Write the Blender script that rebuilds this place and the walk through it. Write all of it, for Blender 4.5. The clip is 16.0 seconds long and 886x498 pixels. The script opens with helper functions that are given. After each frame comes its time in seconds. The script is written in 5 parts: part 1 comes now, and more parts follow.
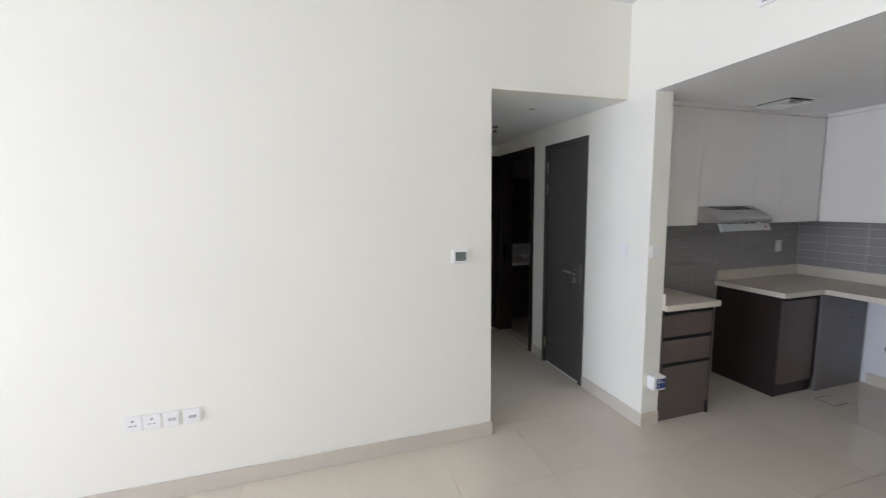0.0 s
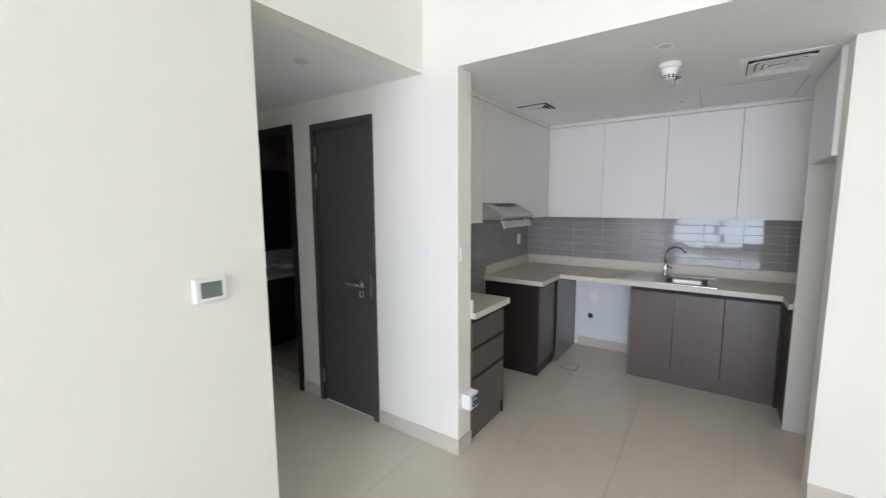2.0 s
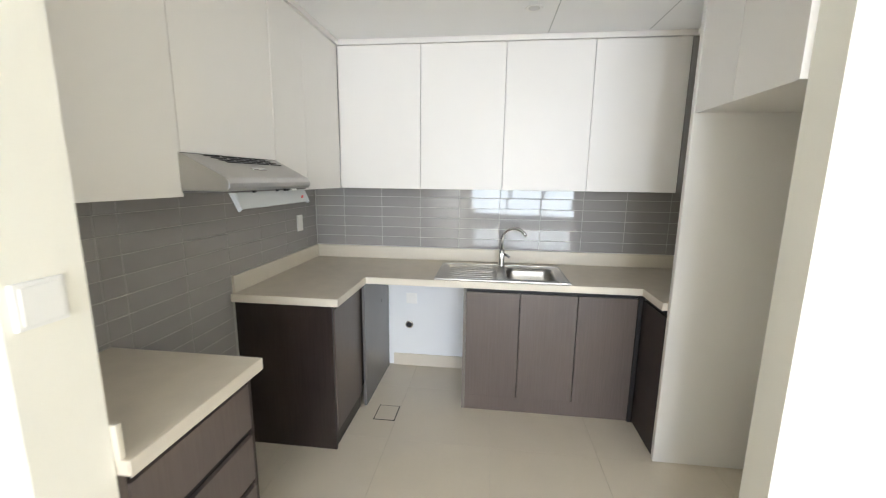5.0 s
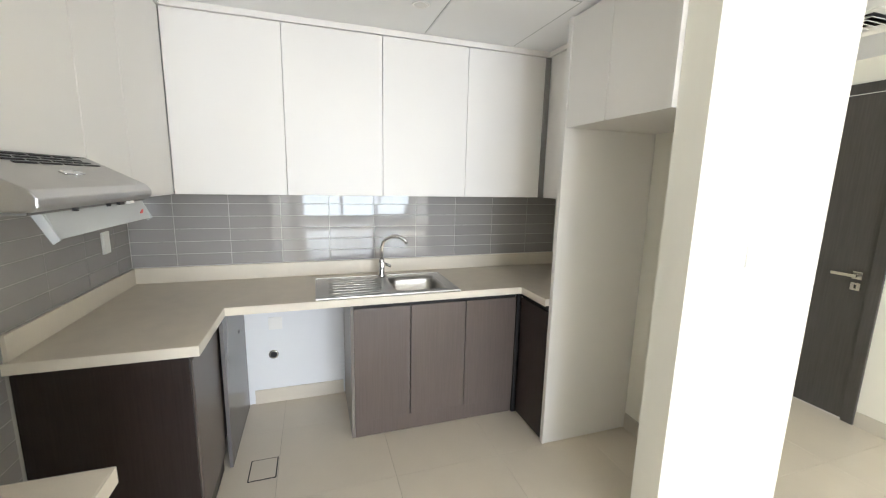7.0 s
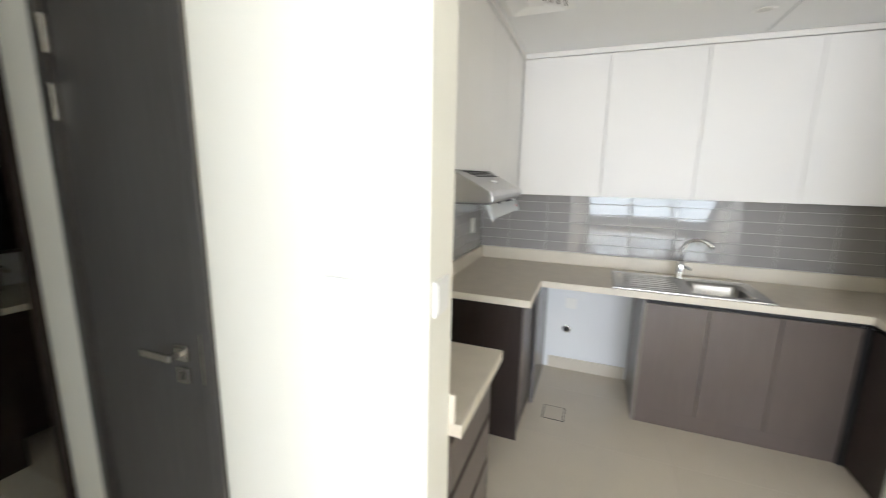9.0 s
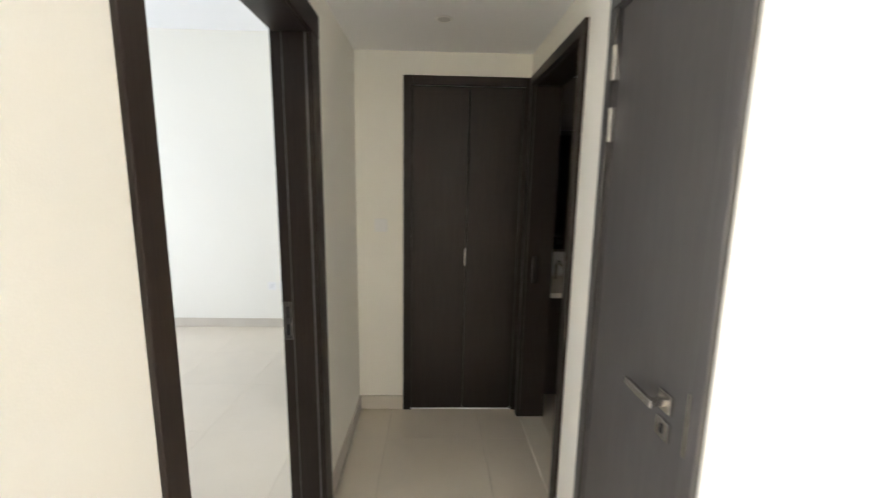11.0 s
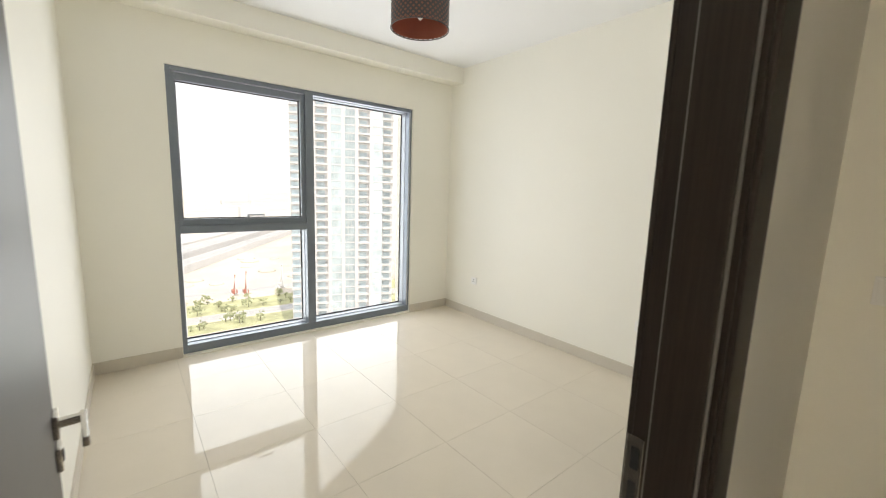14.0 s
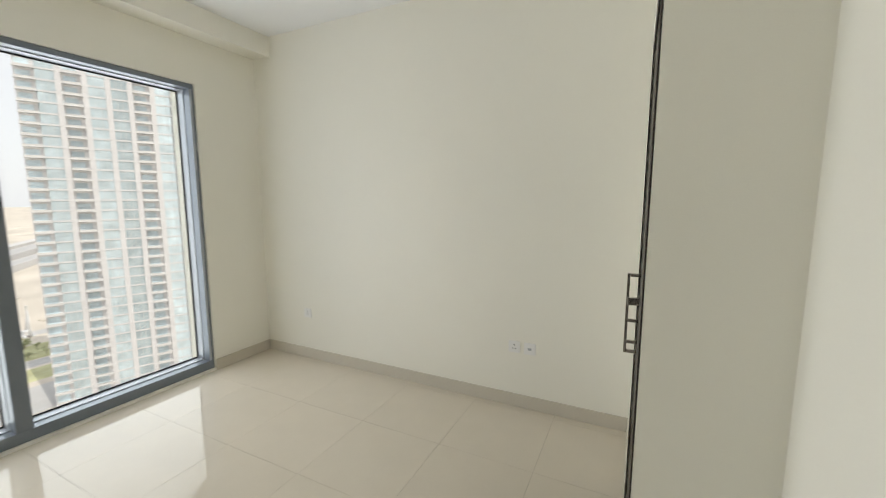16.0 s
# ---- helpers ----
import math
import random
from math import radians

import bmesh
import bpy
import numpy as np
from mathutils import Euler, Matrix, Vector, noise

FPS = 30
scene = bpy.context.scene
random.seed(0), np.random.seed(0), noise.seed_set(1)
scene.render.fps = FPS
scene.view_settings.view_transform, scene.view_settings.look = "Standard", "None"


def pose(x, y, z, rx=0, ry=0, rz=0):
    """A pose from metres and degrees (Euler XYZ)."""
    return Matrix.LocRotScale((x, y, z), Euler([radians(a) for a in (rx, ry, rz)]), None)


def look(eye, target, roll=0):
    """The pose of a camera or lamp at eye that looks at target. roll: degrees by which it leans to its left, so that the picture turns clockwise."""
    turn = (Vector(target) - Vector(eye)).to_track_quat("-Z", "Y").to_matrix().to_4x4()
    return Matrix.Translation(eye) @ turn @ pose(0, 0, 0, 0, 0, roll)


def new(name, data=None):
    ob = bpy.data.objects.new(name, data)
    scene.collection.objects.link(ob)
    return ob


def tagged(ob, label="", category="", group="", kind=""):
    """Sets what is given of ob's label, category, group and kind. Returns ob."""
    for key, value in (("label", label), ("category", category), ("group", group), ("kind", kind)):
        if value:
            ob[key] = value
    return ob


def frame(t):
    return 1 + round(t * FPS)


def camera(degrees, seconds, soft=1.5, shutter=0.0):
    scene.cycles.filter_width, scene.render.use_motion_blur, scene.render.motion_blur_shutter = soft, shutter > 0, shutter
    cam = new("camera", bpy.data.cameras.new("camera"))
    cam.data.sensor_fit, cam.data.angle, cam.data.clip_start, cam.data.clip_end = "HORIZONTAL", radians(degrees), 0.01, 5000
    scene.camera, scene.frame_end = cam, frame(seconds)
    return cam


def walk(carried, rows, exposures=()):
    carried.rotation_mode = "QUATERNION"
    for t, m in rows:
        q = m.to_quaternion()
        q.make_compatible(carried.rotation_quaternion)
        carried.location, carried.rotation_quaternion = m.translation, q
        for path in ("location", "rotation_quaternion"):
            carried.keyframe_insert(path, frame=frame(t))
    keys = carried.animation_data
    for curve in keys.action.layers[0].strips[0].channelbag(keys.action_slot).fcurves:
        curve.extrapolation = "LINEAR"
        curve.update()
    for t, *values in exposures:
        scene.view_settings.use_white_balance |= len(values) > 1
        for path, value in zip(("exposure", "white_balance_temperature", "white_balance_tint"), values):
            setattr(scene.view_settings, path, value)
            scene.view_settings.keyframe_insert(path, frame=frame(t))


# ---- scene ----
cam = camera(96.8, 16.0, soft=1.1, shutter=0.4)
PATH = [
    (0, (0.456, -0.077, 1.634), (1.039, 1.823, 1.412), -0.6),
    (0.5, (0.437, 0.153, 1.608), (1.342, 1.924, 1.4), -0.2),
    (1, (0.474, 0.427, 1.611), (1.669, 2.016, 1.391), -0.3),
    (1.5, (0.534, 0.666, 1.614), (1.974, 2.036, 1.388), -0.5),
    (2, (0.641, 0.849, 1.606), (2.277, 1.977, 1.373), -0.3),
    (2.5, (0.836, 0.922, 1.602), (2.592, 1.849, 1.365), 0.0),
    (3, (1.096, 0.952, 1.6), (2.93, 1.712, 1.36), 0.5),
    (3.5, (1.333, 1.013, 1.589), (3.212, 1.644, 1.322), 0.9),
    (5.8, (2.386, 1.501, 1.509), (4.349, 1.369, 1.146), 0.5),
    (6, (2.417, 1.553, 1.522), (4.369, 1.305, 1.164), 0.5),
    (6.5, (2.418, 1.615, 1.539), (4.326, 1.118, 1.199), 0.7),
    (7, (2.318, 1.631, 1.555), (4.188, 1.01, 1.212), 1.3),
    (7.5, (2.189, 1.708, 1.545), (4.06, 1.103, 1.181), 1.8),
    (8, (2.051, 1.758, 1.538), (3.981, 1.386, 1.168), 1.9),
    (8.5, (1.922, 1.779, 1.556), (3.886, 1.844, 1.182), 1.5),
    (9, (1.852, 1.781, 1.576), (3.688, 2.486, 1.208), 1.1),
    (9.5, (1.862, 1.718, 1.567), (3.32, 3.043, 1.221), 0.6),
    (10, (1.935, 1.752, 1.573), (2.931, 3.455, 1.245), 0.6),
    (10.2, (1.96, 1.787, 1.564), (2.793, 3.578, 1.253), 0.6),
    (12.3, (2.033, 2.461, 1.562), (0.868, 4.056, 1.247), 0.8),
    (12.5, (2.021, 2.525, 1.572), (0.736, 4.025, 1.254), 0.7),
    (13, (1.978, 2.713, 1.548), (0.515, 4.043, 1.25), 1.3),
    (13.5, (1.901, 2.799, 1.57), (0.342, 4.014, 1.268), 1.5),
    (14, (1.718, 2.869, 1.556), (0.181, 4.115, 1.262), 1.9),
    (14.5, (1.566, 2.969, 1.558), (0.12, 4.321, 1.274), 1.7),
    (15, (1.409, 3.12, 1.544), (0.138, 4.641, 1.274), 1.4),
    (15.5, (1.256, 3.303, 1.531), (0.165, 4.961, 1.282), 0.6),
    (16, (1.051, 3.455, 1.554), (0.176, 5.235, 1.299), 0.0),
]
# stops, kelvin and tint as the clip's camera sets them on the way
EXPOSURES = [(0, -0.8, 5550, 18), (1.2, -0.57, 5550, 16), (2.5, -0.38, 5650, 15), (3.5, -0.06, 5750, 14), (6, 0.45, 6000, 11), (7.5, 0.35, 5950, 12), (8.5, 0.15, 5950, 12), (9.3, 0.3, 6000, 12), (10, 1.0, 6150, 12), (12.5, 1.02, 6150, 28), (13.2, 0.82, 6550, 24), (14, 0.6, 7000, 16), (15, 0.4, 6850, 12), (15.5, 0.36, 6900, 13), (16, 0.12, 6900, 14)]
walk(cam, [(t, look(eye, target, roll)) for t, eye, target, roll in PATH], EXPOSURES)

# ---- world and light ----
world = bpy.data.worlds.new("world")
scene.world = world
world.use_nodes = True
wn, wl = world.node_tree.nodes, world.node_tree.links
sky = wn.new("ShaderNodeTexSky")
sky.sky_type, sky.sun_disc = 'NISHITA', False
sky.sun_elevation, sky.sun_rotation = radians(52), radians(100)
sky.dust_density, sky.air_density = 2.0, 1.0
haze = wn.new("ShaderNodeMix")
haze.data_type = 'RGBA'
haze.inputs["Factor"].default_value = 0.88
haze.inputs["B"].default_value = (8.1, 8.3, 8.7, 1)
wl.new(sky.outputs[0], haze.inputs["A"])
wl.new(haze.outputs["Result"], wn["Background"].inputs[0])
wn["Background"].inputs[1].default_value = 0.128

sun = new("sun", bpy.data.lights.new("sun", 'SUN'))
sun.data.energy, sun.data.angle, sun.data.color = 2.3, radians(0.5), (1.0, 0.95, 0.88)
sun.matrix_world = look((60, -12, 80), (0, 0, 0))


def window_light(name, x, y, z, w, h, power, colour, dip):
    """The sky's light in a window opening of the west facade, shining east."""
    d = bpy.data.lights.new(name, 'AREA')
    d.shape, d.size, d.size_y, d.energy, d.color = 'RECTANGLE', w, h, power, colour
    ob = new(name, d)
    ob.matrix_world = look((x, y, z), (x + 1, y, z - dip))
    return ob


window_light("bedroom_window_light", -2.535, 4.40, 1.27, 2.4, 2.4, 46, (0.85, 0.935, 1.0), 0.0)
window_light("living_window_light", -6.34, 0.15, 1.45, 3.6, 2.6, 420, (0.97, 0.99, 1.0), 0.2)


scene.cycles.diffuse_bounces, scene.cycles.max_bounces = 12, 16


# ---- materials ----
def mat(name, base, rough=0.5, metal=0.0, spec=0.5, var=0.06, scale=3.0, bump=0.0, bump_scale=120.0, coat=0.0, piece=0.0, rough_var=0.0):
    """A surface with slow stains and fine grain: var is the spread of its brightness, piece that between pieces."""
    m = bpy.data.materials.new(name)
    m.use_nodes = True
    n, l = m.node_tree.nodes, m.node_tree.links
    b = n["Principled BSDF"]
    b.inputs["Roughness"].default_value, b.inputs["Metallic"].default_value = rough, metal
    b.inputs["Specular IOR Level"].default_value, b.inputs["Coat Weight"].default_value = spec, coat
    b.inputs["Coat Roughness"].default_value = 0.05
    co = n.new("ShaderNodeTexCoord")
    big = n.new("ShaderNodeTexNoise")
    big.inputs["Scale"].default_value, big.inputs["Detail"].default_value = scale, 5.0
    fine = n.new("ShaderNodeTexNoise")
    fine.inputs["Scale"].default_value, fine.inputs["Detail"].default_value = bump_scale, 3.0
    l.new(co.outputs["Object"], big.inputs["Vector"])
    l.new(co.outputs["Object"], fine.inputs["Vector"])
    add = n.new("ShaderNodeMath")
    add.operation = 'MULTIPLY_ADD'
    l.new(fine.outputs[0], add.inputs[0])
    add.inputs[1].default_value = 0.4
    l.new(big.outputs[0], add.inputs[2])
    rng = n.new("ShaderNodeMapRange")
    rng.inputs[1].default_value, rng.inputs[2].default_value = 0.45, 0.95
    rng.inputs[3].default_value, rng.inputs[4].default_value = 1 - var, 1 + var
    l.new(add.outputs[0], rng.inputs[0])
    out = rng.outputs[0]
    if piece:
        info = n.new("ShaderNodeObjectInfo")
        pr = n.new("ShaderNodeMapRange")
        pr.inputs[3].default_value, pr.inputs[4].default_value = 1 - piece, 1 + piece
        l.new(info.outputs["Random"], pr.inputs[0])
        mul = n.new("ShaderNodeMath")
        mul.operation = 'MULTIPLY'
        l.new(out, mul.inputs[0])
        l.new(pr.outputs[0], mul.inputs[1])
        out = mul.outputs[0]
    sc = n.new("ShaderNodeVectorMath")
    sc.operation = 'SCALE'
    sc.inputs[0].default_value = base
    l.new(out, sc.inputs["Scale"])
    l.new(sc.outputs[0], b.inputs["Base Color"])
    if rough_var:
        rr = n.new("ShaderNodeMapRange")
        rr.inputs[1].default_value, rr.inputs[2].default_value = 0.4, 1.0
        rr.inputs[3].default_value, rr.inputs[4].default_value = rough, rough + rough_var
        l.new(add.outputs[0], rr.inputs[0])
        l.new(rr.outputs[0], b.inputs["Roughness"])
    if bump:
        bp = n.new("ShaderNodeBump")
        bp.inputs["Strength"].default_value, bp.inputs["Distance"].default_value = bump, 0.002
        l.new(fine.outputs[0], bp.inputs["Height"])
        l.new(bp.outputs[0], b.inputs["Normal"])
    return m


def wood(name, dark, light, rough=0.4, spec=0.4, stretch=(45.0, 45.0, 1.6)):
    """Laminate with fine upright grain."""
    m = bpy.data.materials.new(name)
    m.use_nodes = True
    n, l = m.node_tree.nodes, m.node_tree.links
    b = n["Principled BSDF"]
    b.inputs["Roughness"].default_value, b.inputs["Specular IOR Level"].default_value = rough, spec
    co, mp = n.new("ShaderNodeTexCoord"), n.new("ShaderNodeMapping")
    mp.inputs["Scale"].default_value = stretch
    l.new(co.outputs["Object"], mp.inputs[0])
    grain, slow = n.new("ShaderNodeTexNoise"), n.new("ShaderNodeTexNoise")
    grain.inputs["Scale"].default_value, grain.inputs["Detail"].default_value = 3.0, 8.0
    grain.inputs["Roughness"].default_value = 0.65
    slow.inputs["Scale"].default_value = 2.2
    l.new(mp.outputs[0], grain.inputs["Vector"])
    l.new(co.outputs["Object"], slow.inputs["Vector"])
    add = n.new("ShaderNodeMath")
    add.operation = 'MULTIPLY_ADD'
    add.inputs[1].default_value = 0.35
    l.new(slow.outputs[0], add.inputs[0])
    l.new(grain.outputs[0], add.inputs[2])
    ramp = n.new("ShaderNodeValToRGB")
    ramp.color_ramp.elements[0].position, ramp.color_ramp.elements[1].position = 0.45, 0.9
    ramp.color_ramp.elements[0].color, ramp.color_ramp.elements[1].color = (*dark, 1), (*light, 1)
    l.new(add.outputs[0], ramp.inputs[0])
    l.new(ramp.outputs[0], b.inputs["Base Color"])
    bp = n.new("ShaderNodeBump")
    bp.inputs["Strength"].default_value, bp.inputs["Distance"].default_value = 0.25, 0.001
    l.new(grain.outputs[0], bp.inputs["Height"])
    l.new(bp.outputs[0], b.inputs["Normal"])
    return m


WALL = mat("wall_paint", (0.885, 0.87, 0.80), 0.55, var=0.02, scale=0.8, bump=0.12, bump_scale=260, spec=0.35)
CEIL = mat("ceiling_paint", (0.855, 0.865, 0.88), 0.7, var=0.015, scale=0.8, bump=0.06, bump_scale=200, spec=0.3)
FLOOR = mat("porcelain_tile", (0.67, 0.61, 0.515), 0.014, var=0.02, scale=5, bump_scale=60, spec=0.42, piece=0.012, rough_var=0.016)
GROUT = mat("grout", (0.64, 0.595, 0.525), 0.8, var=0.1, scale=20)
SKIRT = mat("skirting_tile", (0.62, 0.575, 0.50), 0.3, var=0.03, scale=5, spec=0.4)
BSPLASH = mat("grey_glazed_tile", (0.33, 0.32, 0.315), 0.04, var=0.03, scale=6, spec=0.55, piece=0.03, bump=0.04, bump_scale=5)
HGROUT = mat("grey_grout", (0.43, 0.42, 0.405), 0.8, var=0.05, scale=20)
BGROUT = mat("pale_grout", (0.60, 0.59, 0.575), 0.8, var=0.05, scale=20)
QUARTZ = mat("beige_quartz", (0.64, 0.58, 0.49), 0.33, var=0.05, scale=12, bump_scale=400, spec=0.4)
QEDGE = mat("pale_quartz", (0.70, 0.65, 0.56), 0.35, var=0.03, scale=9, spec=0.4)
CREAM = mat("cream_laminate", (0.755, 0.74, 0.72), 0.36, var=0.012, scale=1.5, spec=0.32, bump=0.04, bump_scale=500)
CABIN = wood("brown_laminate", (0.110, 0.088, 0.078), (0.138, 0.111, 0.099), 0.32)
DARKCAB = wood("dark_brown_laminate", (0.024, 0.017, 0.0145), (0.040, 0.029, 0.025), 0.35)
DOORW = wood("grey_brown_door_veneer", (0.062, 0.058, 0.054), (0.088, 0.081, 0.075), 0.42)
DARKW = wood("dark_walnut_veneer", (0.022, 0.0155, 0.0125), (0.037, 0.027, 0.0215), 0.42, 0.25)
BLACK = mat("black_gap", (0.012, 0.011, 0.011), 0.6, var=0.1)
STEEL = mat("brushed_steel", (0.47, 0.46, 0.445), 0.28, 1.0, var=0.06, scale=6, bump=0.06, bump_scale=300)
CHROME = mat("chrome", (0.72, 0.72, 0.72), 0.08, 1.0, var=0.02)
NICKEL = mat("satin_nickel", (0.60, 0.58, 0.55), 0.25, 1.0, var=0.03)
PLASTIC = mat("white_plastic", (0.87, 0.87, 0.86), 0.3, var=0.01)
GREYPL = mat("grey_plastic", (0.42, 0.44, 0.45), 0.4, var=0.03)
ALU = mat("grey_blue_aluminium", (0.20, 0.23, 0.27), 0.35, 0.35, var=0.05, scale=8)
# lit copy of the frame metal: daylight is put into its colour
ALULIT = mat("daylit_aluminium", (0.42, 0.45, 0.50), 0.35, 0.3, var=0.04, scale=8)
BEAD = mat("grey_bead", (0.16, 0.155, 0.15), 0.4, var=0.05)
GASKET = mat("black_gasket", (0.02, 0.02, 0.022), 0.6, var=0.1)
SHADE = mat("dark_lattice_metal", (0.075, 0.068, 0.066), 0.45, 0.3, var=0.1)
COPPER = mat("copper_lining", (0.42, 0.15, 0.10), 0.5, 0.3, var=0.08)
LCD = mat("lcd", (0.16, 0.19, 0.17), 0.25, var=0.05)
BLUE = mat("blue_print", (0.03, 0.06, 0.22), 0.4, var=0.1)
RED = mat("red_print", (0.6, 0.04, 0.04), 0.4)
CERAMIC = mat("white_ceramic", (0.78, 0.78, 0.77), 0.12, var=0.01)
BATHT = mat("bath_tile", (0.22, 0.20, 0.18), 0.25, var=0.08, scale=4)
PRIMER = mat("white_primer", (0.80, 0.82, 0.85), 0.6, var=0.02, scale=2, bump=0.06, bump_scale=200, spec=0.3)
MIRROR = mat("mirror", (0.85, 0.87, 0.87), 0.03, 1.0, var=0.0)
SCREW = mat("zinc_screw", (0.5, 0.5, 0.48), 0.35, 1.0)


def glass_material():
    m = bpy.data.materials.new("window_glass")
    m.use_nodes = True
    n, l = m.node_tree.nodes, m.node_tree.links
    n.remove(n["Principled BSDF"])
    tr, gl, mix, fr = (n.new("ShaderNodeBsdf" + k) if k in ("Transparent", "Glossy") else n.new(k) for k in ("Transparent", "Glossy", "ShaderNodeMixShader", "ShaderNodeFresnel"))
    tr.inputs[0].default_value, gl.inputs["Roughness"].default_value = (0.93, 0.955, 0.95, 1), 0.01
    fr.inputs[0].default_value = 1.45
    l.new(fr.outputs[0], mix.inputs[0])
    l.new(tr.outputs[0], mix.inputs[1])
    l.new(gl.outputs[0], mix.inputs[2])
    l.new(mix.outputs[0], n["Material Output"].inputs[0])
    return m


GLASS = glass_material()


# ---- building helpers ----
def boxes(*bs, bevel=0.0):
    """A bmesh of boxes (x0, y0, z0, x1, y1, z1), with softened edges if asked."""
    bm = bmesh.new()
    for x0, y0, z0, x1, y1, z1 in bs:
        m = Matrix.LocRotScale(((x0 + x1) / 2, (y0 + y1) / 2, (z0 + z1) / 2), None, (abs(x1 - x0), abs(y1 - y0), abs(z1 - z0)))
        bmesh.ops.create_cube(bm, size=1, matrix=m)
    if bevel:
        bmesh.ops.bevel(bm, geom=bm.edges[:], offset=bevel, segments=2, profile=0.6, affect='EDGES')
    return bm


def turned(profile, seg=24, axis=(0, 0, 0), rot=None):
    """A bmesh turned round z from (radius, height) pairs."""
    bm = bmesh.new()
    rings = []
    for r, h in profile:
        rings.append([bm.verts.new((r * math.cos(2 * math.pi * k / seg), r * math.sin(2 * math.pi * k / seg), h)) for k in range(seg)])
    for a, b in zip(rings, rings[1:]):
        for k in range(seg):
            bm.faces.new((a[k], a[(k + 1) % seg], b[(k + 1) % seg], b[k]))
    bm.faces.new(rings[0][::-1])
    bm.faces.new(rings[-1])
    for f in bm.faces:
        f.smooth = len(f.verts) == 4
    if rot:
        bmesh.ops.transform(bm, matrix=rot, verts=bm.verts)
    bmesh.ops.translate(bm, verts=bm.verts, vec=axis)
    return bm


def tube(points, radius, seg=12, smooth=True):
    """A round bar along points."""
    bm = bmesh.new()
    rings = []
    pts = [Vector(p) for p in points]
    for i, p in enumerate(pts):
        d = (pts[min(i + 1, len(pts) - 1)] - pts[max(i - 1, 0)]).normalized()
        side = d.cross(Vector((0, 0, 1)) if abs(d.z) < 0.9 else Vector((0, 1, 0))).normalized()
        up = side.cross(d)
        rings.append([bm.verts.new(p + radius * (math.cos(2 * math.pi * k / seg) * side + math.sin(2 * math.pi * k / seg) * up)) for k in range(seg)])
    for a, b in zip(rings, rings[1:]):
        for k in range(seg):
            f = bm.faces.new((a[k], a[(k + 1) % seg], b[(k + 1) % seg], b[k]))
            f.smooth = smooth
    bm.faces.new(rings[0][::-1])
    bm.faces.new(rings[-1])
    bmesh.ops.recalc_face_normals(bm, faces=bm.faces)
    return bm


def prism(outline, axis, lo, hi, bevel=0.0):
    """An outline of 2D points pushed along an axis ('x', 'y' or 'z') from lo to hi."""
    bm = bmesh.new()
    at = {'x': lambda a, b, c: (c, a, b), 'y': lambda a, b, c: (a, c, b), 'z': lambda a, b, c: (a, b, c)}[axis]
    v0 = [bm.verts.new(at(a, b, lo)) for a, b in outline]
    v1 = [bm.verts.new(at(a, b, hi)) for a, b in outline]
    bm.faces.new(v0)
    bm.faces.new(v1)
    for k in range(len(outline)):
        j = (k + 1) % len(outline)
        bm.faces.new((v0[k], v0[j], v1[j], v1[k]))
    bmesh.ops.recalc_face_normals(bm, faces=bm.faces)
    if bevel:
        bmesh.ops.bevel(bm, geom=bm.edges[:], offset=bevel, segments=2, profile=0.6, affect='EDGES')
    return bm


def plate_of_cells(xs, ys, inside, z0, z1):
    """A flat slab of the grid cells whose middles are inside, as one closed mesh."""
    bm = bmesh.new()
    vs = {}

    def v(i, j, z):
        if (i, j, z) not in vs:
            vs[i, j, z] = bm.verts.new((xs[i], ys[j], z))
        return vs[i, j, z]
    on = {(i, j) for i in range(len(xs) - 1) for j in range(len(ys) - 1) if inside((xs[i] + xs[i + 1]) / 2, (ys[j] + ys[j + 1]) / 2)}
    for i, j in on:
        ring = ((i, j), (i + 1, j), (i + 1, j + 1), (i, j + 1))
        bm.faces.new([v(*c, z1) for c in ring])
        bm.faces.new([v(*c, z0) for c in ring[::-1]])
        for a, b, n in ((0, 1, (i, j - 1)), (1, 2, (i + 1, j)), (2, 3, (i, j + 1)), (3, 0, (i - 1, j))):
            if n not in on:
                bm.faces.new((v(*ring[a], z0), v(*ring[b], z0), v(*ring[b], z1), v(*ring[a], z1)))
    return bm


def mesh_of(name, bm, material):
    me = bpy.data.meshes.new(name)
    bm.to_mesh(me)
    bm.free()
    for m in (material if isinstance(material, (list, tuple)) else [material]):
        me.materials.append(m)
    return me


def solid(name, bm, material, label="", category="", group="", kind="structure"):
    """One top-level mesh in world metres."""
    return tagged(new(name, mesh_of(name, bm, material)), label, category, group, kind)


def thing(name, at, label, category, group="", kind=""):
    """An Empty at the base of a thing that its parts hang from."""
    ob = new(name)
    ob.empty_display_size = 0.05
    ob.location = at
    return tagged(ob, label, category, group, kind)


def origin_of(ob):
    m = Matrix.Translation(ob.location)
    return origin_of(ob.parent) if ob.parent else m


def part(name, bm, material, parent, label=""):
    """A bmesh in world metres as one mesh under a thing or a part."""
    ob = new(name, mesh_of(name, bm, material))
    ob.parent = parent
    ob.matrix_parent_inverse = origin_of(parent).inverted() if not parent.data else Matrix()
    return tagged(ob, label)


